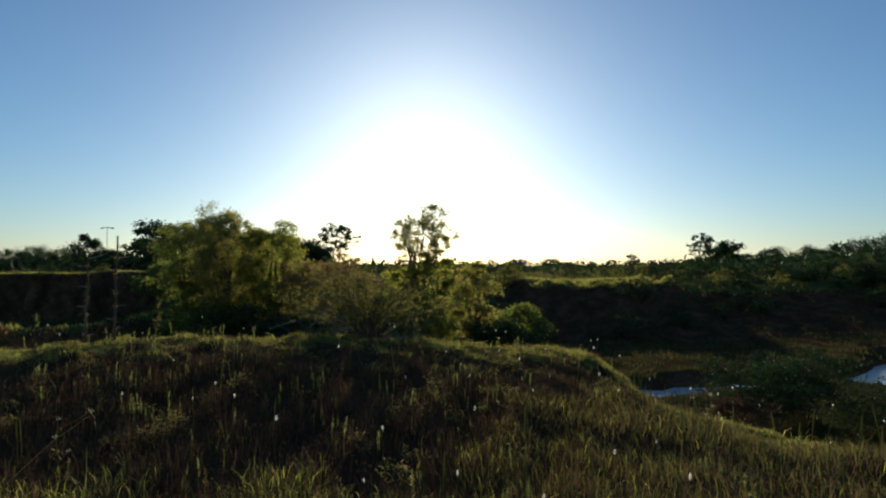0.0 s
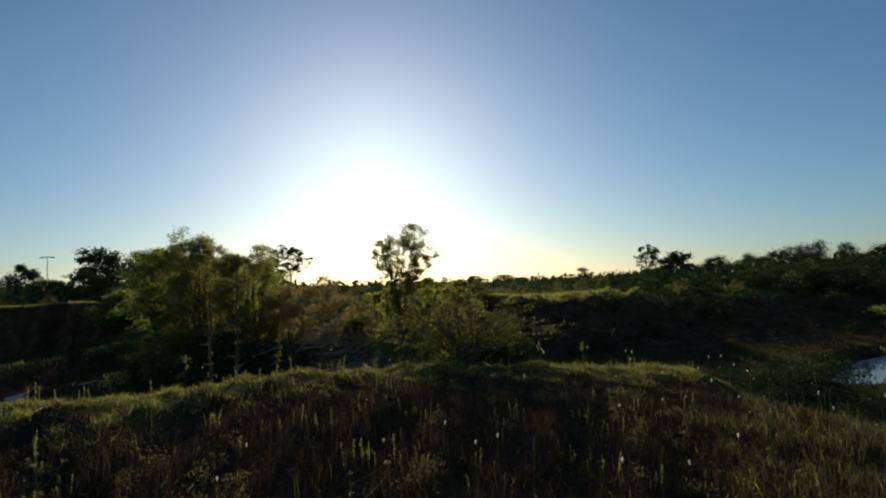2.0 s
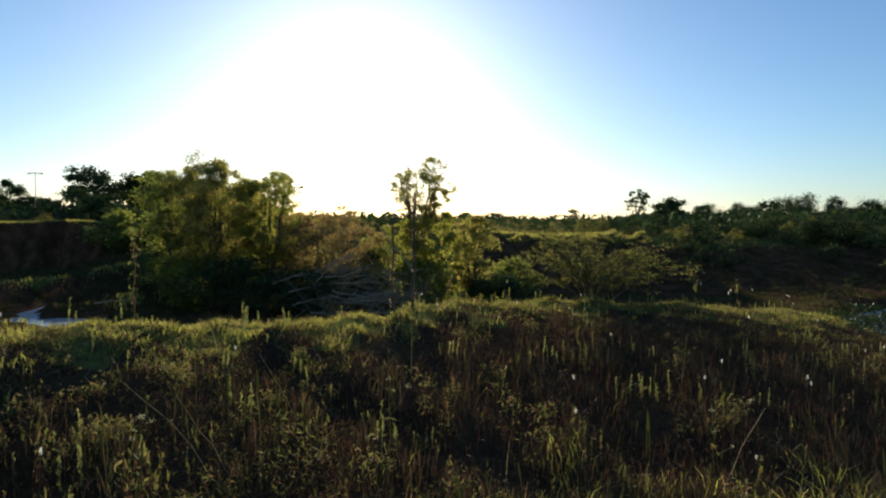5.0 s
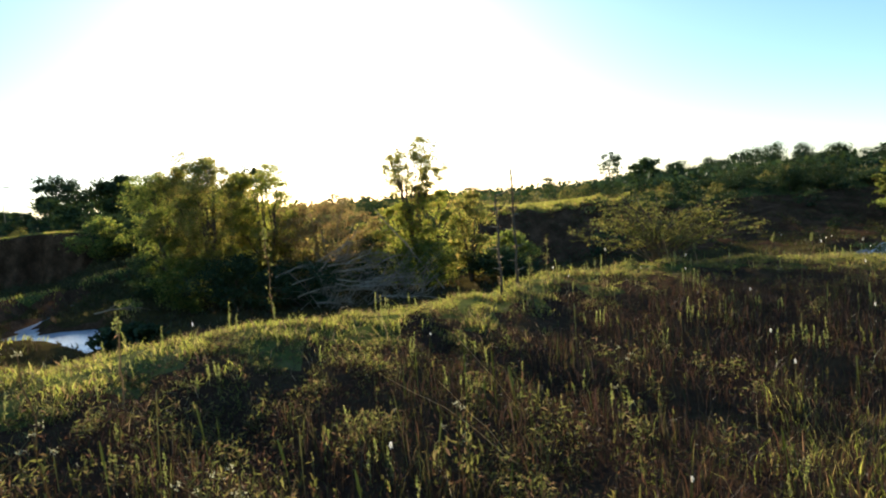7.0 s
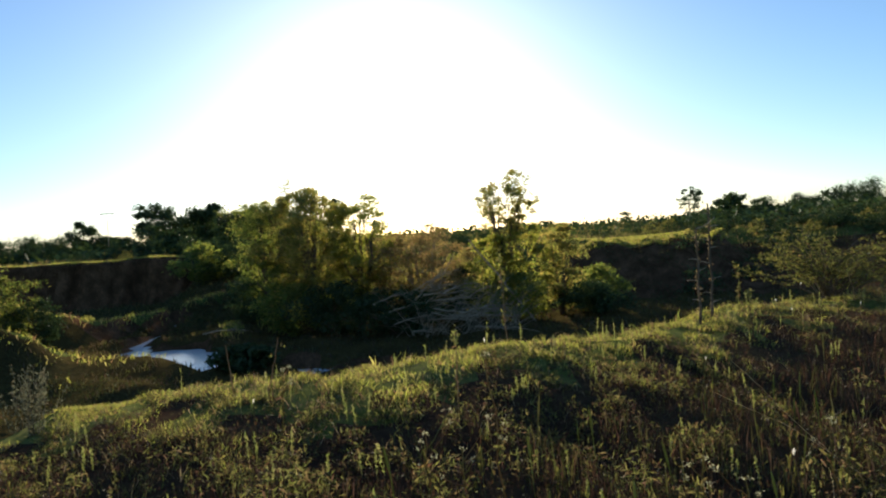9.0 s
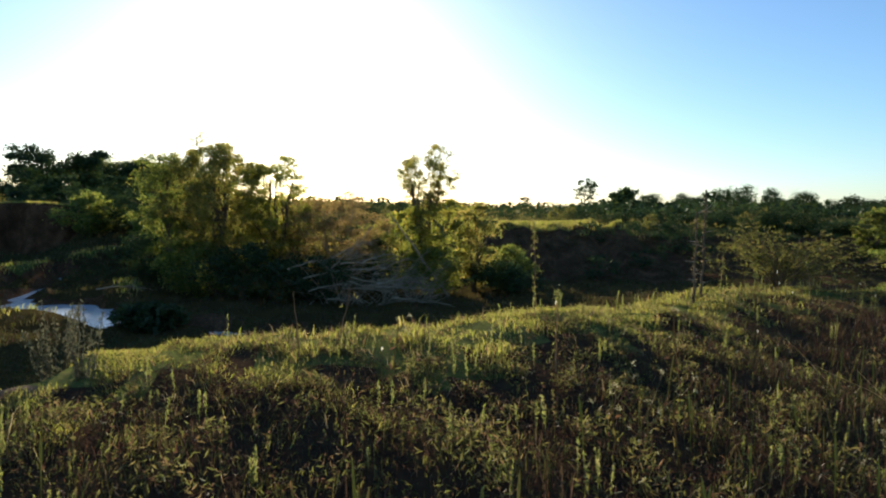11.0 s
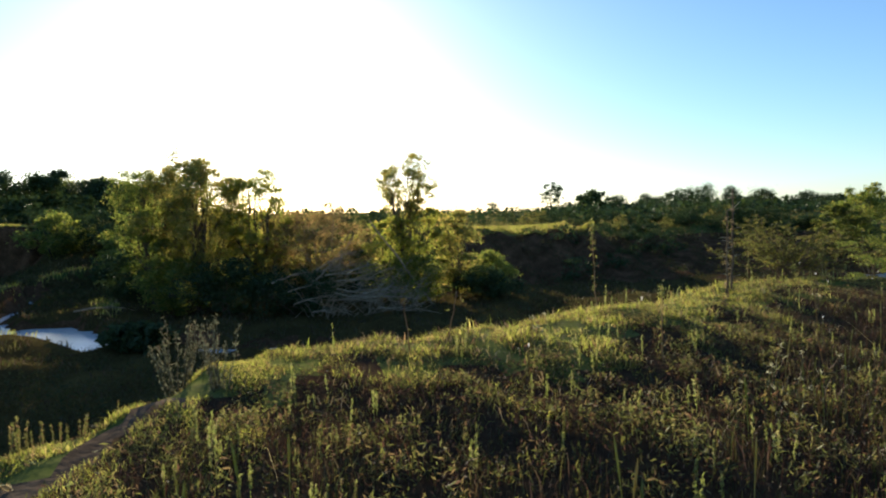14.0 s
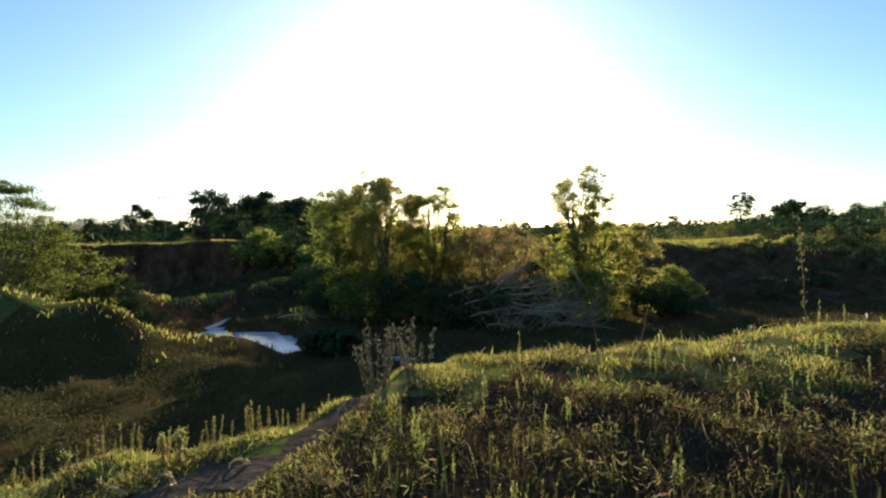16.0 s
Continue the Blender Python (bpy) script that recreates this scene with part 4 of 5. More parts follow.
def shoots(x, y, r, tall=(0.14, 0.36), per=10, low=0.15, fine=0.010):
    """Upright shoots: fuzzy columns of short leaves that point up along a stalk."""
    m = len(x)
    h = r.uniform(*tall, m) * np.clip(0.85 + 0.4 * lumps(x, y, 1.3, 2), 0.5, 1.25) * (0.3 + 0.7 * smooth(0.4, 2.4, depth_in(x, y))) * (1 - 0.45 * smooth(-0.5, 2.5, x)) * (1 - 0.3 * smooth(-6, -9, x))
    a, lean = r.uniform(0, 2 * np.pi, m), r.uniform(0, 0.22, m)
    s = np.linspace(low, 0.82, per)[None, :] + r.normal(0, 0.03, (m, per))
    off = (lean * h)[:, None] * s ** 1.5
    px, py = x[:, None] + np.cos(a)[:, None] * off, y[:, None] + np.sin(a)[:, None] * off
    pz = land(x, y)[:, None] + h[:, None] * s
    wide = fine * r.uniform(0.7, 1.3, (m, 1)) * (1.3 - 0.7 * s)
    long = h[:, None] * r.uniform(0.16, 0.3, (m, per))
    px, py = px + r.normal(0, 0.5, px.shape) * wide, py + r.normal(0, 0.5, px.shape) * wide
    return blades(px.ravel(), py.ravel(), pz.ravel(), long.ravel(), (wide * 1.3).ravel(), r.uniform(0.1, 0.7, m * per), r)


def columns(x, y, r, tall=(0.14, 0.28), per=26, fat=0.009, low=0.3):
    """Slim upright spikes: short leaves pressed close round a stem."""
    m = len(x)
    h = r.uniform(*tall, m) * (1 - 0.4 * smooth(-0.5, 2.5, x))
    a, lean = r.uniform(0, 2 * np.pi, m), r.uniform(0, 0.14, m)
    s = np.linspace(low, 0.95, per)[None, :] + r.normal(0, 0.02, (m, per))
    off, turn = (lean * h)[:, None] * s ** 1.5, r.uniform(0, 2 * np.pi, (m, per))
    wide = fat * r.uniform(0.7, 1.25, (m, 1)) * np.minimum(1, 3.2 * (1.02 - s)) * np.minimum(1, 4 * (s - low + 0.06))
    px = x[:, None] + np.cos(a)[:, None] * off + np.cos(turn) * wide * 0.6
    py = y[:, None] + np.sin(a)[:, None] * off + np.sin(turn) * wide * 0.6
    pz = land(x, y)[:, None] + h[:, None] * s
    lv = leaves(np.stack([px, py, pz], -1).reshape(-1, 3), 0.026, r, 0.0, 0.4, 1.6)
    st = blades(x, y, land(x, y), h * 0.8, np.full(m, 0.005), 0.5 * lean, r)
    return joined([lv, st])


def mat_of(count, x0, x1, keep, tall, per, size, mats):
    """A low tangle of small leafy stems, shared out among several tones."""
    x, y = patch(count, x0, x1, -2, 11.5, keep, r)
    pick = r.choice(len(mats), len(x), p=[m[2] for m in mats])
    for i, (mat, label, _) in enumerate(mats):
        ok = pick == i
        stuff("weeds", weeds(x[ok], y[ok], r, tall, per, size), mat, label, "weeds")


def slope(x, y):
    """Thick growth on the bank's near side."""
    low = (x > -4.6) & (y < 4.3 + 0.6 * lumps(x, y, 1.6, 2) + 3.2 * smooth(-0.4, 1.2, x))
    return begun(x, y) & (depth_in(x, y) > 0.1 + 0.6 * lumps(x, y, 1.6, 2)) & off_path(x, y, 0.25) & (~low | (r.uniform(size=len(x)) < 0.3))


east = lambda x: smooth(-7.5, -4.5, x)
# dark leaf tones carry the shade of the bank's near face
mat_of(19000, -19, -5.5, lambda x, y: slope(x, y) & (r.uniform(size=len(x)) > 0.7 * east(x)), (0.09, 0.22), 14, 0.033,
       [(WEED, "low leafy olive weeds crowding the bank", 0.26), (RUST, "dark russet weeds crowding the bank", 0.30), (WEED_DIM, "dark leafy weeds crowding the bank", 0.44)])
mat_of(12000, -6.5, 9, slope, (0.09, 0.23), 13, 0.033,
       [(WEED, "olive weeds on the bank", 0.10), (RUST, "dark russet weeds on the bank", 0.42), (WEED_DIM, "dark leafy weeds on the bank", 0.48)])
# paler leaves in clusters, sunlight put into their colour
cx, cy = patch(2300, -16, 6, 0.5, 10.5, lambda x, y: slope(x, y) & (r.uniform(size=len(x)) > 0.72 * east(x)) & (r.uniform(size=len(x)) < 0.35 + 0.65 * smooth(0, 0.5, lumps(x, y, 1.4, 2))), r)
x, y = (np.repeat(c, 8) + r.normal(0, 0.05, 8 * len(c)) for c in (cx, cy))
stuff("weeds", weeds(x, y, r, (0.13, 0.27), 10, 0.042), WEED_PALE, "clusters of leafy weeds coloured as sunlit on the bank", "weeds")
x, y = patch(9000, -19, 9, -1, 11, lambda x, y: slope(x, y) & (r.uniform(size=len(x)) > 0.75 * east(x)), r)
stuff("weeds", shoots(x, y, r, (0.12, 0.26), 9, 0.2, 0.009), WEED, "upright leafy shoots among the weeds", "weeds")
# slim pale spikes stand in small groups
cx, cy = patch(500, -18, 9, 2.8, 10.5, lambda x, y: (depth_in(x, y) > 0.8) & off_path(x, y, 0.4) & (r.uniform(size=len(x)) > 0.5 * east(x)), r)
k = r.integers(1, 6, len(cx))
x, y = (np.repeat(c, k) + r.normal(0, 0.09, k.sum()) for c in (cx, cy))
tone = np.repeat(r.uniform(size=len(cx)) < 0.6, k)
stuff("weeds", columns(x[tone], y[tone], r, (0.12, 0.26), 26, 0.008), SPIKE, "slim pale green flower spikes among the weeds", "weeds")
stuff("weeds", columns(x[~tone], y[~tone], r, (0.12, 0.24), 22, 0.008), WEED_PALE, "slim olive flower spikes among the weeds", "weeds")
x, y = patch(1400, -11.5, 4, 4, 13, lambda x, y: (np.abs(depth_in(x, y) - 0.1) < 0.7) & off_path(x, y, 0.4) & (lumps(x, y, 1.8, 2) > -0.1), r)
stuff("weeds", columns(x, y, r, (0.12, 0.30), 24, 0.008), SPIKE, "slim pale spikes along the bank's crest", "weeds")
# lower grass round and behind the walk
x, y = patch(22000, -22, 14, -9, 2.2, lambda x, y: off_path(x, y, 0.3), r)
h = r.uniform(0.10, 0.26, len(x)) * np.clip(0.8 + 0.45 * lumps(x, y, 1.1, 2), 0.4, 1.3)
stuff("grass", blades(x, y, land(x, y), h, r.uniform(0.012, 0.026, len(x)), r.uniform(0.2, 0.9, len(x)), r), GRASS_DARK, "rough low grass beside the walk", "grass")
x, y = patch(2600, -21, 13, -8, 2.0, lambda x, y: off_path(x, y, 0.3) & (lumps(x, y, 3) > -0.2), r)
stuff("weeds", shoots(x, y, r, (0.12, 0.28), 8, 0.1, 0.018), WEED, "low leafy weeds beside the walk", "weeds")


def spikes(x, y, r, tall=(0.25, 0.5)):
    """Upright stems that end in a slim seed spike."""
    m = len(x)
    h, z = r.uniform(*tall, m), land(x, y)
    a, lean = r.uniform(0, 2 * np.pi, m), r.uniform(0, 0.16, m)
    rise = np.array([0.0, 0.5, 0.62, 0.7, 0.9, 1.0])
    fat = np.array([0.0025, 0.0025, 0.003, 0.006, 0.005, 0.001])
    th = np.arange(4) * np.pi / 2
    off = lean[:, None] * h[:, None] * rise ** 1.5
    c = np.stack([x[:, None] + np.cos(a)[:, None] * off, y[:, None] + np.sin(a)[:, None] * off, z[:, None] + h[:, None] * rise], -1)
    ring = np.stack([np.cos(th), np.sin(th), 0 * th], -1)
    v = c[:, :, None] + (fat[None, :, None] * r.uniform(0.7, 1.4, (m, 1, 1)))[..., None] * ring
    i = np.arange(24).reshape(6, 4)
    q = np.stack([i[:-1], np.roll(i[:-1], -1, 1), np.roll(i[1:], -1, 1), i[1:]], -1).reshape(-1, 4)
    return v.reshape(-1, 3), (np.arange(m)[:, None, None] * 24 + q).reshape(-1, 4)


x, y = patch(1500, -18, 9, 2.0, 12.5, lambda x, y: (depth_in(x, y) > 1.8) & (r.uniform(size=len(x)) < 1 - 0.85 * smooth(-6, -4, x) * smooth(2, 0, x)) & off_path(x, y, 0.3) & (r.uniform(size=len(x)) < smooth(0.5, 3, depth_in(x, y))) & (r.uniform(size=len(x)) < 0.35 + 0.65 * smooth(0, 0.6, lumps(x, y, 2.1, 2))), r)
stuff("seed_stalks", spikes(x, y, r), SPIKE, "upright pale green seed spikes among the grass", "grass")
x, y = patch(260, -18, 9, 2.4, 11, lambda x, y: (r.uniform(size=len(x)) < 1 - 0.8 * smooth(-7, -5, x)) & (depth_in(x, y) > 0.5) & off_path(x, y), r)
stuff("dry_stalks", blades(x, y, land(x, y), r.uniform(0.2, 0.42, len(x)), r.uniform(0.002, 0.004, len(x)), r.uniform(0.1, 0.8, len(x)), r), STRAW, "bent dry straw stalks among the grass", "grass")

# rough grass over the hollow, the far bank and the plain
x, y = patch(120000, -70, 60, 8, 72, lambda x, y: (depth_in(x, y) < -1.8) & (np.abs(x + 4) < 14 + 0.85 * y) & (land(x, y) > WATER_Z + 0.08 + 0.3 * r.uniform(size=len(x))) & ~((x > 6) & (y > 55)) & ((x < 0) | (y < 62)), r)
g, h = 0.5 + y / 40, r.uniform(0.12, 0.32, len(x))
# bright and dark blades put sun and shade into the hollow's grass
for lit, mat, label in ((True, GRASS, "grass coloured as sunlit on the mounds and dikes of the hollow"), (False, GRASS_DARK, "rough grass coloured as shaded in the hollow by the creek")):
    ok = ((painted_sun(x, y) > 0.35) | (depth_in(x, y) > -3.5)) == lit
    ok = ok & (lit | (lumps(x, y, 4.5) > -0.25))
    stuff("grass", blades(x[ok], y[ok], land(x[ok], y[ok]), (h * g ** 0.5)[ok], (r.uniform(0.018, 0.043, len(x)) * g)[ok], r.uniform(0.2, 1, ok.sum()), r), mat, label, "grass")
x = r.uniform(-1.1, 1.3, 48000)
y = 62 + 240 * r.uniform(size=len(x)) ** 2.0
x = x * y
ok = ~((x < -35) & (y < 89) & (y > 82)) & (land(x, y) > WATER_Z + 0.25) & ~((x > 6) & (y < 78))
x, y = x[ok], y[ok]
fx, fy = patch(16000, 10, 25.5, 69.5, 84, lambda x, y: land(x, y) > -0.3, r)
stuff("grass", blades(fx, fy, land(fx, fy), r.uniform(0.15, 0.4, len(fx)), r.uniform(0.05, 0.12, len(fx)), r.uniform(0.2, 1, len(fx)), r), GRASS, "sunlit grass on the flat nose of the far bank", "grass")
stuff("grass", blades(x, y, land(x, y), r.uniform(0.25, 0.6, len(x)) * (y / 90) ** 0.5, r.uniform(0.08, 0.20, len(x)) * y / 90, r.uniform(0.2, 1, len(x)), r), GRASS_FAR, "dry rough grass over the far bank and plain", "grass")
# turf overhanging the cliff's lip
x = r.uniform(-86, -37, 9000)
y = 87.2 + 1.2 * lumps(x, 0 * x, 13) + 0.5 * lumps(x, 0 * x + 5, 4.5) + r.uniform(-0.5, 2.6, len(x)) + smooth(-39.5, -36.5, x) * 4
stuff("grass", blades(x, y, np.maximum(land(x, y), land(x, y + 2)) + 0.1, r.uniform(0.12, 0.34, len(x)), r.uniform(0.06, 0.13, len(x)), r.uniform(0.2, 1.2, len(x)), r), GRASS, "sunlit turf along the cliff's lip", "grass")
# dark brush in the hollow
x, y = patch(50000, -36, -12, 12, 33, lambda x, y: (painted_sun(x, y) < 0.4) & (depth_in(x, y) < -5) & (lumps(x, y, 8) > -0.05 - 0.3 * smooth(30, 15, y)) & (land(x, y) < -2.2), r)
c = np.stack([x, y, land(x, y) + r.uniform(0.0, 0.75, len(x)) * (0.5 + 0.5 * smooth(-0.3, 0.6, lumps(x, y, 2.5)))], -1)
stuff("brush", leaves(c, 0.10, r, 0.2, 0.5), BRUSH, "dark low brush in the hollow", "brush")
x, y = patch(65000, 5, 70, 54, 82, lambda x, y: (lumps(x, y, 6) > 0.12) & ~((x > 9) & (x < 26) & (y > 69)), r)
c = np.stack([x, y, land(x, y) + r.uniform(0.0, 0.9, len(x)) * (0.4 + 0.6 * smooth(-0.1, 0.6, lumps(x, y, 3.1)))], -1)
stuff("brush", leaves(c, 0.17, r, 0.2, 0.5), BRUSH, "dark scrub on the darkened far bank", "brush")
x, y = patch(60000, -46, -17, 53, 91, lambda x, y: (lumps(x, y, 5) > -0.1) & (painted_sun(x, y) < 0.45) & (land(x, y) > WATER_Z + 0.4) & ((x > -36) | (y < 82)), r)
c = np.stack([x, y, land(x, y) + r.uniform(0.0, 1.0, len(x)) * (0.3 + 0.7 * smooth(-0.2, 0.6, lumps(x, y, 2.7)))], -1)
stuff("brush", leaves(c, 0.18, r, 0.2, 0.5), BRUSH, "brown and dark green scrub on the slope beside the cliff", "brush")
# low thicket along the skyline
x = r.uniform(-1.0, 1.5, 26000)
y = r.uniform(100, 330, len(x))
keep = r.uniform(size=len(x)) < 0.25 + 0.75 * smooth(0.3, 0.5, x) + 0.4 * smooth(-0.2, -0.5, x)
x, y = (x * y)[keep], y[keep]
c = np.stack([x, y, land(x, y) + r.uniform(0.1, 2.2, len(x)) * (0.4 + 0.6 * smooth(-0.3, 0.5, lumps(x, y, 23)))], -1)
stuff("thicket", leaves(np.repeat(c, 2, 0) + r.normal(size=(2 * len(c), 3)) * 0.5, 1.1, r, 0.3, 0.7), LEAF_DARK, "low dark thicket on the far plain", "thicket")


# ---- tall weeds on the bank ----
def tall_weed(x, y, top, seed, label, leafy=14, head=0.0, lean=0.0, dry=True):
    """A single upright weed: stem, leaves along it and a seed head."""
    r = np.random.default_rng(seed)
    z = float(land(x, y))
    h = top - z
    ob = thing("tall_weed", (x, y, z), label, "weed", "tall weeds")
    line = bend((0, 0, -0.05), (lean * h, 0.05 * h, h), 0, r, 9, 0.05)
    v, f = tube(line, np.linspace(0.008, 0.0035, 9), 6)
    stem = link_mesh("stem", v, f, MATTED if dry else WEED, ob, True)
    u = r.uniform(0.8, 7.8, leafy)
    s = np.stack([np.interp(u, np.arange(9), line[:, k]) for k in range(3)], -1) + r.normal(size=(leafy, 3)) * (0.018, 0.018, 0.02)
    v, f = leaves(np.repeat(s, 2, 0) + r.normal(size=(2 * leafy, 3)) * 0.012, 0.045, r, 0.0, 0.3, 1.3)
    tagged(link_mesh("leaves", v, f, WEED_PALE, ob), kind="stuff")
    if head:
        p = line[-1] + r.normal(size=(90, 3)) * (0.012, 0.012, head) - (0, 0, head)
        v, f = leaves(p, 0.024, r, 0.0, 0.35, 1.2)
        tagged(link_mesh("seed_head", v, f, SPIKE, stem), kind="stuff")
    return ob


def bare_stalk(x, y, top, seed, label, hook=0.0):
    """A dead woody stalk with stubs of broken side stems and dry knots; it may bow over at its tip."""
    r = np.random.default_rng(seed)
    h = top - float(land(x, y))
    ob = thing("bare_stalk", at(x, y), label, "weed", "tall weeds")
    line = bend((0, 0, -0.05), (r.normal(0, 0.03), 0.02, h), 0, r, 10, 0.03)
    v, f = tube(line, np.linspace(0.018, 0.011, 10) * r.uniform(0.85, 1.2, 10), 7)
    stem = link_mesh("stem", v, f, BARK, ob, True)
    for i in range(9):
        p = line[1 + i % 8] + (0, 0, r.uniform(0, 0.1))
        s = -1 if i % 2 else 1
        v, f = tube(bend(p, p + (s * r.uniform(0.04, 0.16), r.normal(0, 0.05), r.uniform(0.0, 0.07)), 0.01, r, 4), np.linspace(0.008, 0.003, 4), 5)
        link_mesh("stub", v, f, DEAD, stem, True)
        v, f = leaves(p + r.normal(size=(14, 3)) * (0.016, 0.016, 0.03), 0.03, r, 0.0, 0.4, 0.6)
        tagged(link_mesh("dry_leaves", v, f, MATTED, stem), kind="stuff")
    if hook:
        v, f = tube(bend(line[-1] - (0, 0, 0.01), line[-1] + (hook, 0.1, 0.12), -0.06, r, 7, 0.02), np.linspace(0.010, 0.004, 7), 5)
        link_mesh("bowed_tip", v, f, DEAD, stem, True)
    return ob


W = "tall dry weed with a ragged seed head"
tall_weed(-7.82, 7.95, 1.62, 402, W, 30, 0.06, -0.03)
bare_stalk(-4.80, 9.35, 2.12, 403, "tall bare woody weed stalk with dry stubs")
bare_stalk(-5.08, 9.1, 1.80, 404, "tall bare woody weed stalk bent over at its tip", 0.3)
tall_weed(-4.3, 9.6, 1.2, 405, "leafy weed on the bank", 30, 0.0, 0.05, False)
tall_weed(-10.13, 6.3, 1.08, 406, "forked pale weed stem", 3, 0.0, 0.25)
tall_weed(-10.42, 6.35, 1.04, 407, "forked pale weed stem", 3, 0.0, -0.12)
def weed_clump(x, y, wide, high, stems, seed, label):
    """A bushy clump: many thin stems from one root, each a plume of small upright leaves."""
    r = np.random.default_rng(seed)
    ob = thing("weed_clump", at(x, y), label, "weed", "weed clumps")
    spots = []
    for i in range(stems):
        e = np.array((r.normal(0, 0.42) * wide, r.normal(0, 0.3) * wide, high * r.uniform(0.55, 1.0)))
        line = bend((e[0] * 0.35, e[1] * 0.35, -0.04), e, 0.05 * high, r, 7, 0.06)
        v, f = tube(line, np.linspace(0.005, 0.002, 7), 4)
        link_mesh("stem", v, f, GREY_WEED, ob, True)
        u = r.uniform(0.3, 6, 70)
        p = np.stack([np.interp(u, np.arange(7), line[:, k]) for k in range(3)], -1)
        spots.append(p + r.normal(size=p.shape) * 0.010)
    v, f = leaves(np.concatenate(spots), 0.032, r, 0.0, 0.24, 1.2)
    tagged(link_mesh("leaves", v, f, GREY_WEED, ob), kind="stuff")


weed_clump(-12.31, 6.58, 0.34, 0.66, 15, 411, "bushy grey-green weed clump at the bank's edge")
weed_clump(-11.95, 6.08, 0.24, 0.6, 9, 412, "bushy grey-green weed clump beside the path's end")
for i in range(6):
    xx = rng.uniform(-11, 2)
    tall_weed(xx, float(edge(xx)) - rng.uniform(-0.4, 0.9), float(land(xx, edge(xx))) + rng.uniform(0.3, 0.5), 470 + i, "slim weed standing out of the turf", 10, 0.03, rng.normal(0, 0.1), i % 2 == 0)
for i in range(5):
    xx = -13.9 + rng.uniform(0, 1.4)
    tall_weed(xx, float(edge(xx)) + rng.uniform(-0.1, 0.3), float(land(xx, edge(xx))) + rng.uniform(0.12, 0.22), 490 + i, "slim weed by the path's edge", 5, 0.02, rng.normal(0, 0.1), True)


cx, cy = patch(420, -15.5, -12.3, 3.5, 8.4, lambda x, y: (depth_in(x, y) < -0.25) & (depth_in(x, y) > -0.95) & off_path(x, y, 0.6), r)
k = r.integers(1, 4, len(cx))
x, y = (np.repeat(c, k) + r.normal(0, 0.06, k.sum()) for c in (cx, cy))
stuff("weeds", columns(x, y, r, (0.08, 0.24), 30, 0.006, 0.12), WEED_PALE, "slim leafy spikes along the outer edge of the path", "weeds")


def hooked_stem(x, y, high, reach, seed):
    """A dry stem that stands up and curls over at its tip."""
    r = np.random.default_rng(seed)
    ob = thing("hooked_stem", at(x, y), "pale dry stem curled over beside the path", "stem", "hooked stems")
    a = np.linspace(0, 2.6, 9)
    line = np.stack([reach * (1 - np.cos(a)) * 0.5, 0.02 * a, high * np.where(a < 1.6, np.sin(np.minimum(a, 1.57)), 1 - 0.45 * (a - 1.57)) - 0.01], -1)
    v, f = tube(line + r.normal(size=line.shape) * 0.003, np.linspace(0.004, 0.009, 9), 6)
    stalk = link_mesh("stalk", v, f, STRAW, ob, True)
    v, f = leaves(line[-3:].repeat(5, 0) + r.normal(size=(15, 3)) * 0.008, 0.03, r, 0.1, 0.4)
    tagged(link_mesh("dry_leaves", v, f, STRAW, stalk), kind="stuff")


for i, (x, y, high, reach) in enumerate([(-13.5, 4.3, 0.11, 0.09), (-13.3, 4.42, 0.10, 0.12), (-13.48, 4.2, 0.06, 0.08), (-12.98, 4.72, 0.05, 0.11)]):
    hooked_stem(x, y, high, reach, 660 + i)


# ---- white seed heads ----
def seed_head(x, y, h, seed):
    r = np.random.default_rng(seed)
    ob = thing("seed_head", at(x, y), "white fluffy seed head on a thin stalk", "flower", "white seed heads")
    line = bend((0, 0, -0.03), (r.normal(0, 0.05), r.normal(0, 0.05), h), 0, r, 6, 0.06)
    v, f = tube(line, np.linspace(0.0035, 0.002, 6), 5)
    stalk = link_mesh("stalk", v, f, WEED, ob, True)
    d = r.normal(size=(60, 3))
    d /= np.linalg.norm(d, axis=1)[:, None]
    v, f = leaves(line[-1] + d * (0.004, 0.004, 0.014) * r.uniform(0.6, 1.3), 0.010, r, 0, 0.45)
    link_mesh("fluff", v, f, PALE, stalk)


n = 0
while n < 84:
    x, y = (rng.uniform(-14, 8), rng.uniform(3, 12)) if n % 3 else (rng.uniform(-0.5, 5), rng.uniform(5, 12))
    if edge(x) - y < 0.3 or (x > -3 and rng.uniform() < 0.2) or (x < -3 and rng.uniform() < 0.55):
        continue
    seed_head(x, y, rng.uniform(0.3, 0.55), 500 + n)
    n += 1


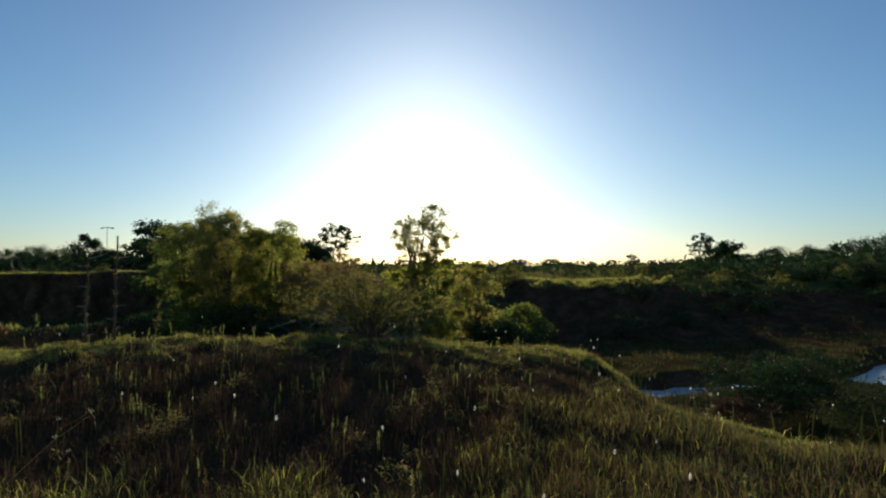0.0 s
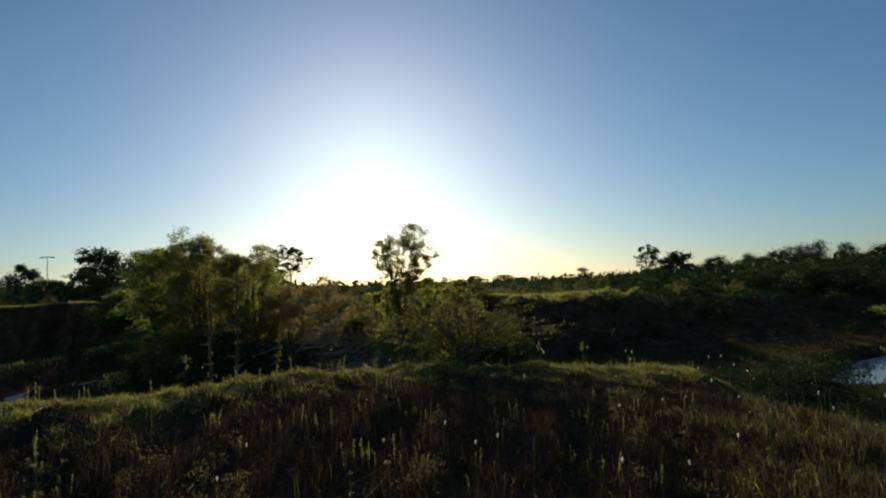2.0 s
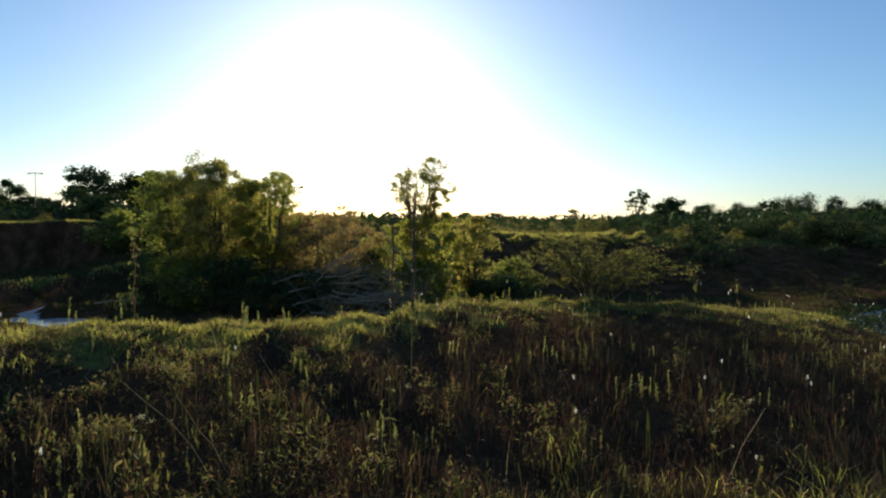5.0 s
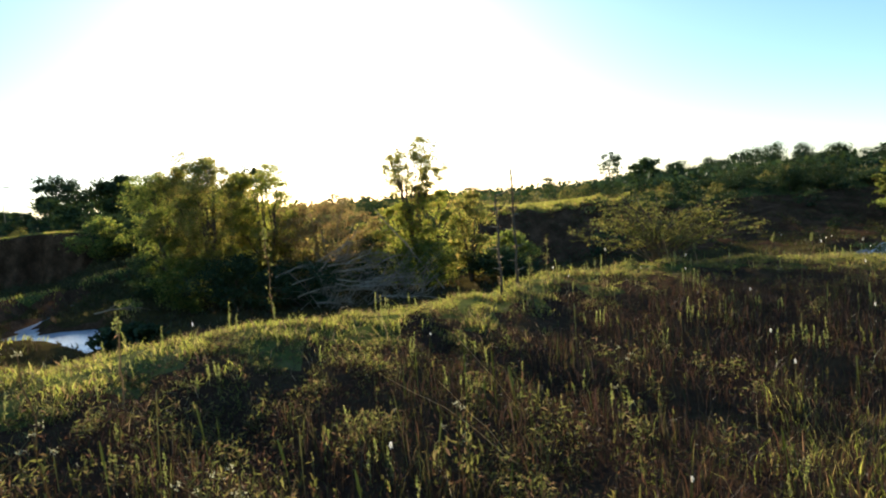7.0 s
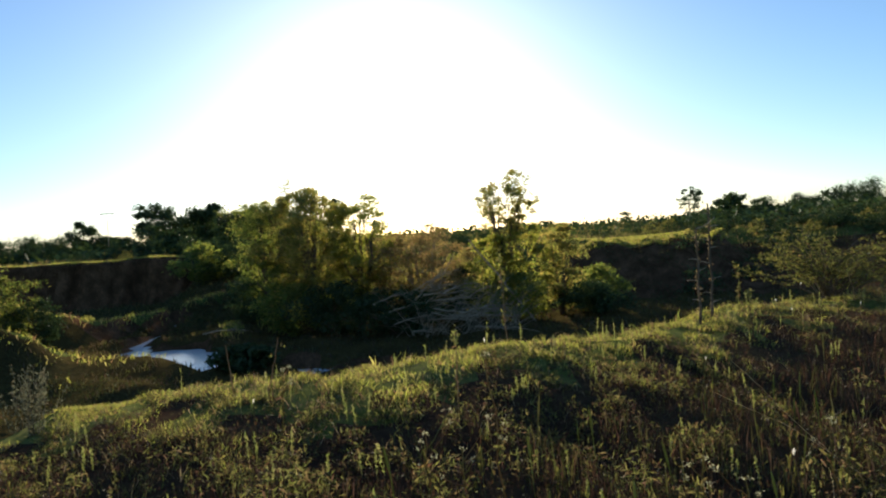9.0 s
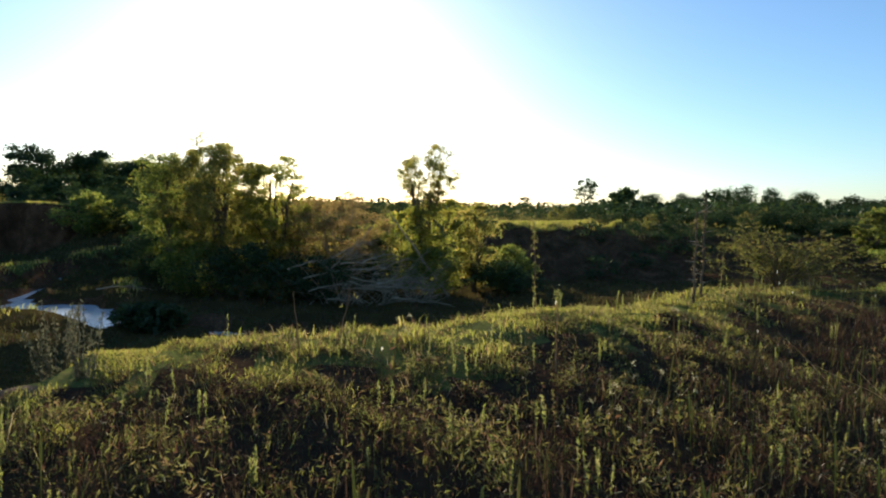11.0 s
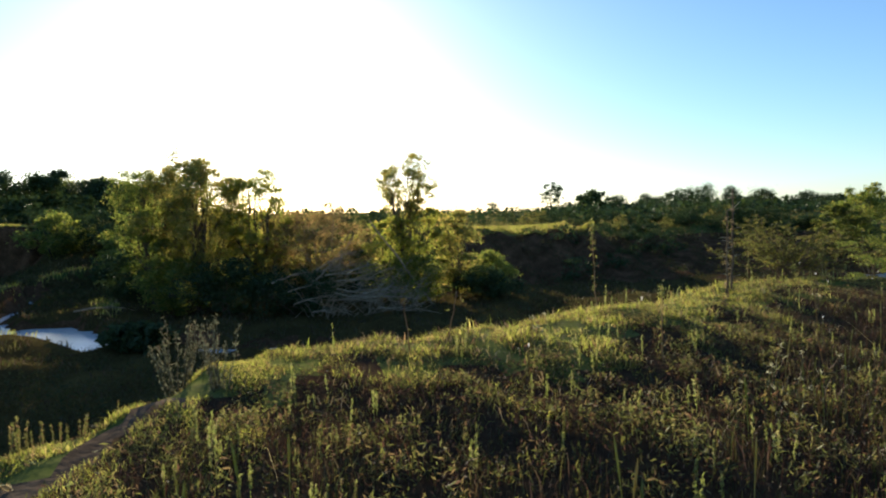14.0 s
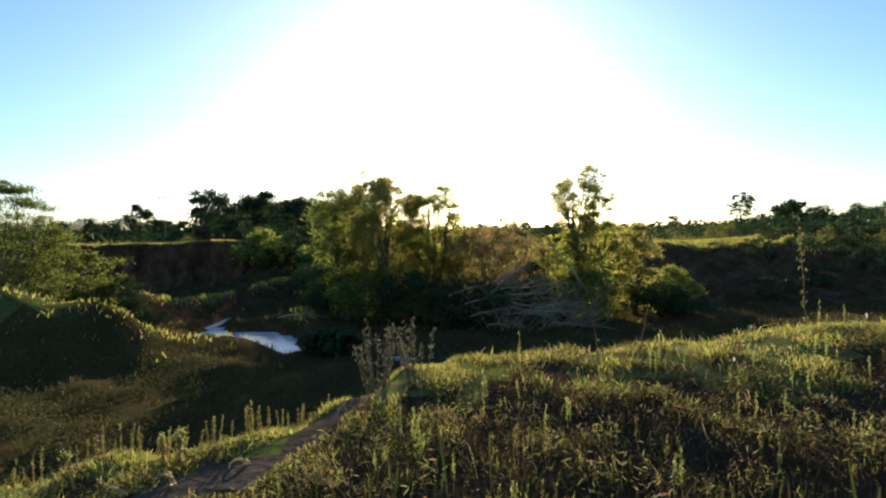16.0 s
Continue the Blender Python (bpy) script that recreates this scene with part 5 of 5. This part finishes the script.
# ---- flowering weeds and straws close by ----
def flowering_weed(x, y, h, seed, label, arms=4):
    """A branching stem with small pale flower clusters at its tips."""
    r = np.random.default_rng(seed)
    ob = thing("flowering_weed", at(x, y), label, "weed", "flowering weeds")
    main = bend((0, 0, -0.03), (r.normal(0, 0.06) * h, r.normal(0, 0.06) * h, h), 0, r, 7, 0.08)
    parts = [tube(main, np.linspace(0.006, 0.003, 7), 5)]
    tips = [main[-1]]
    for i in range(arms):
        s = main[r.integers(2, 6)]
        e = s + (r.normal(0, 0.11), r.normal(0, 0.06), r.uniform(0.06, 0.2))
        parts.append(tube(bend(s, e, -0.02, r, 5), np.linspace(0.0035, 0.002, 5), 4))
        tips.append(e)
    v, f = joined(parts)
    stem = link_mesh("stem", v, f, WEED_PALE, ob, True)
    for p in tips:
        v, f = leaves(p + r.normal(size=(18, 3)) * (0.010, 0.010, 0.007), 0.010, r, 0.1, 0.6)
        tagged(link_mesh("flower", v, f, CREAM, stem), "small pale flower cluster", kind="stuff")
    u = r.uniform(0.5, 5, 16)
    s = np.stack([np.interp(u, np.arange(7), main[:, k]) for k in range(3)], -1) + r.normal(size=(16, 3)) * 0.02
    v, f = leaves(s, 0.05, r, 0.1, 0.3, 0.6)
    tagged(link_mesh("leaves", v, f, WEED, ob), kind="stuff")


F = "branching weed with small pale flowers"
for i, (x, y, h, arms) in enumerate([(-8.78, 4.07, 0.42, 5), (-8.62, 4.06, 0.36, 4), (-7.53, 3.66, 0.5, 4), (-7.42, 3.42, 0.5, 4), (-8.37, 4.1, 0.85, 2), (-9.8, 5.3, 0.5, 3), (-6.5, 4.27, 0.5, 4), (-5.2, 5.2, 0.5, 3), (-3.0, 5.0, 0.45, 3), (0.6, 6.0, 0.5, 3), (2.2, 5.4, 0.5, 4)]):
    flowering_weed(x, y, h, 600 + i, F, arms)
for i, (x, y, top) in enumerate([(-9.55, 4.3, 0.55), (-9.5, 4.18, 0.45), (-6.48, 4.2, 0.62), (-6.6, 4.3, 0.5), (-11.0, 4.2, 0.5)]):
    tall_weed(x, y, top, 620 + i, "bright green leafy weed shoot", 26, 0.0, 0.05, False)


def straw(x0, y0, z0, x1, y1, z1, seed):
    r = np.random.default_rng(seed)
    ob = thing("straw", (x0, y0, z0), "long dry straw leaning across the weeds", "straw", "dry straws")
    v, f = tube(bend((0, 0, 0), (x1 - x0, y1 - y0, z1 - z0), 0.05, r, 7, 0.03), np.linspace(0.003, 0.0015, 7), 5)
    link_mesh("stalk", v, f, STRAW, ob, True)


straw(-5.85, 4.3, 0.05, -6.85, 5.0, 0.72, 640)
straw(-6.0, 4.6, 0.05, -6.5, 4.9, 0.66, 641)
straw(-5.75, 5.6, 0.05, -6.2, 6.0, 0.68, 642)
straw(-3.2, 4.6, 0.0, -2.7, 4.9, 0.5, 643)
straw(-10.4, 5.8, 0.05, -10.6, 5.9, 0.5, 644)
straw(-12.3, 4.0, -0.1, -11.8, 4.2, 0.3, 645)
straw(-9.4, 4.6, 0.05, -9.9, 4.8, 0.5, 646)
straw(-7.2, 3.6, 0.0, -7.8, 3.8, 0.45, 647)
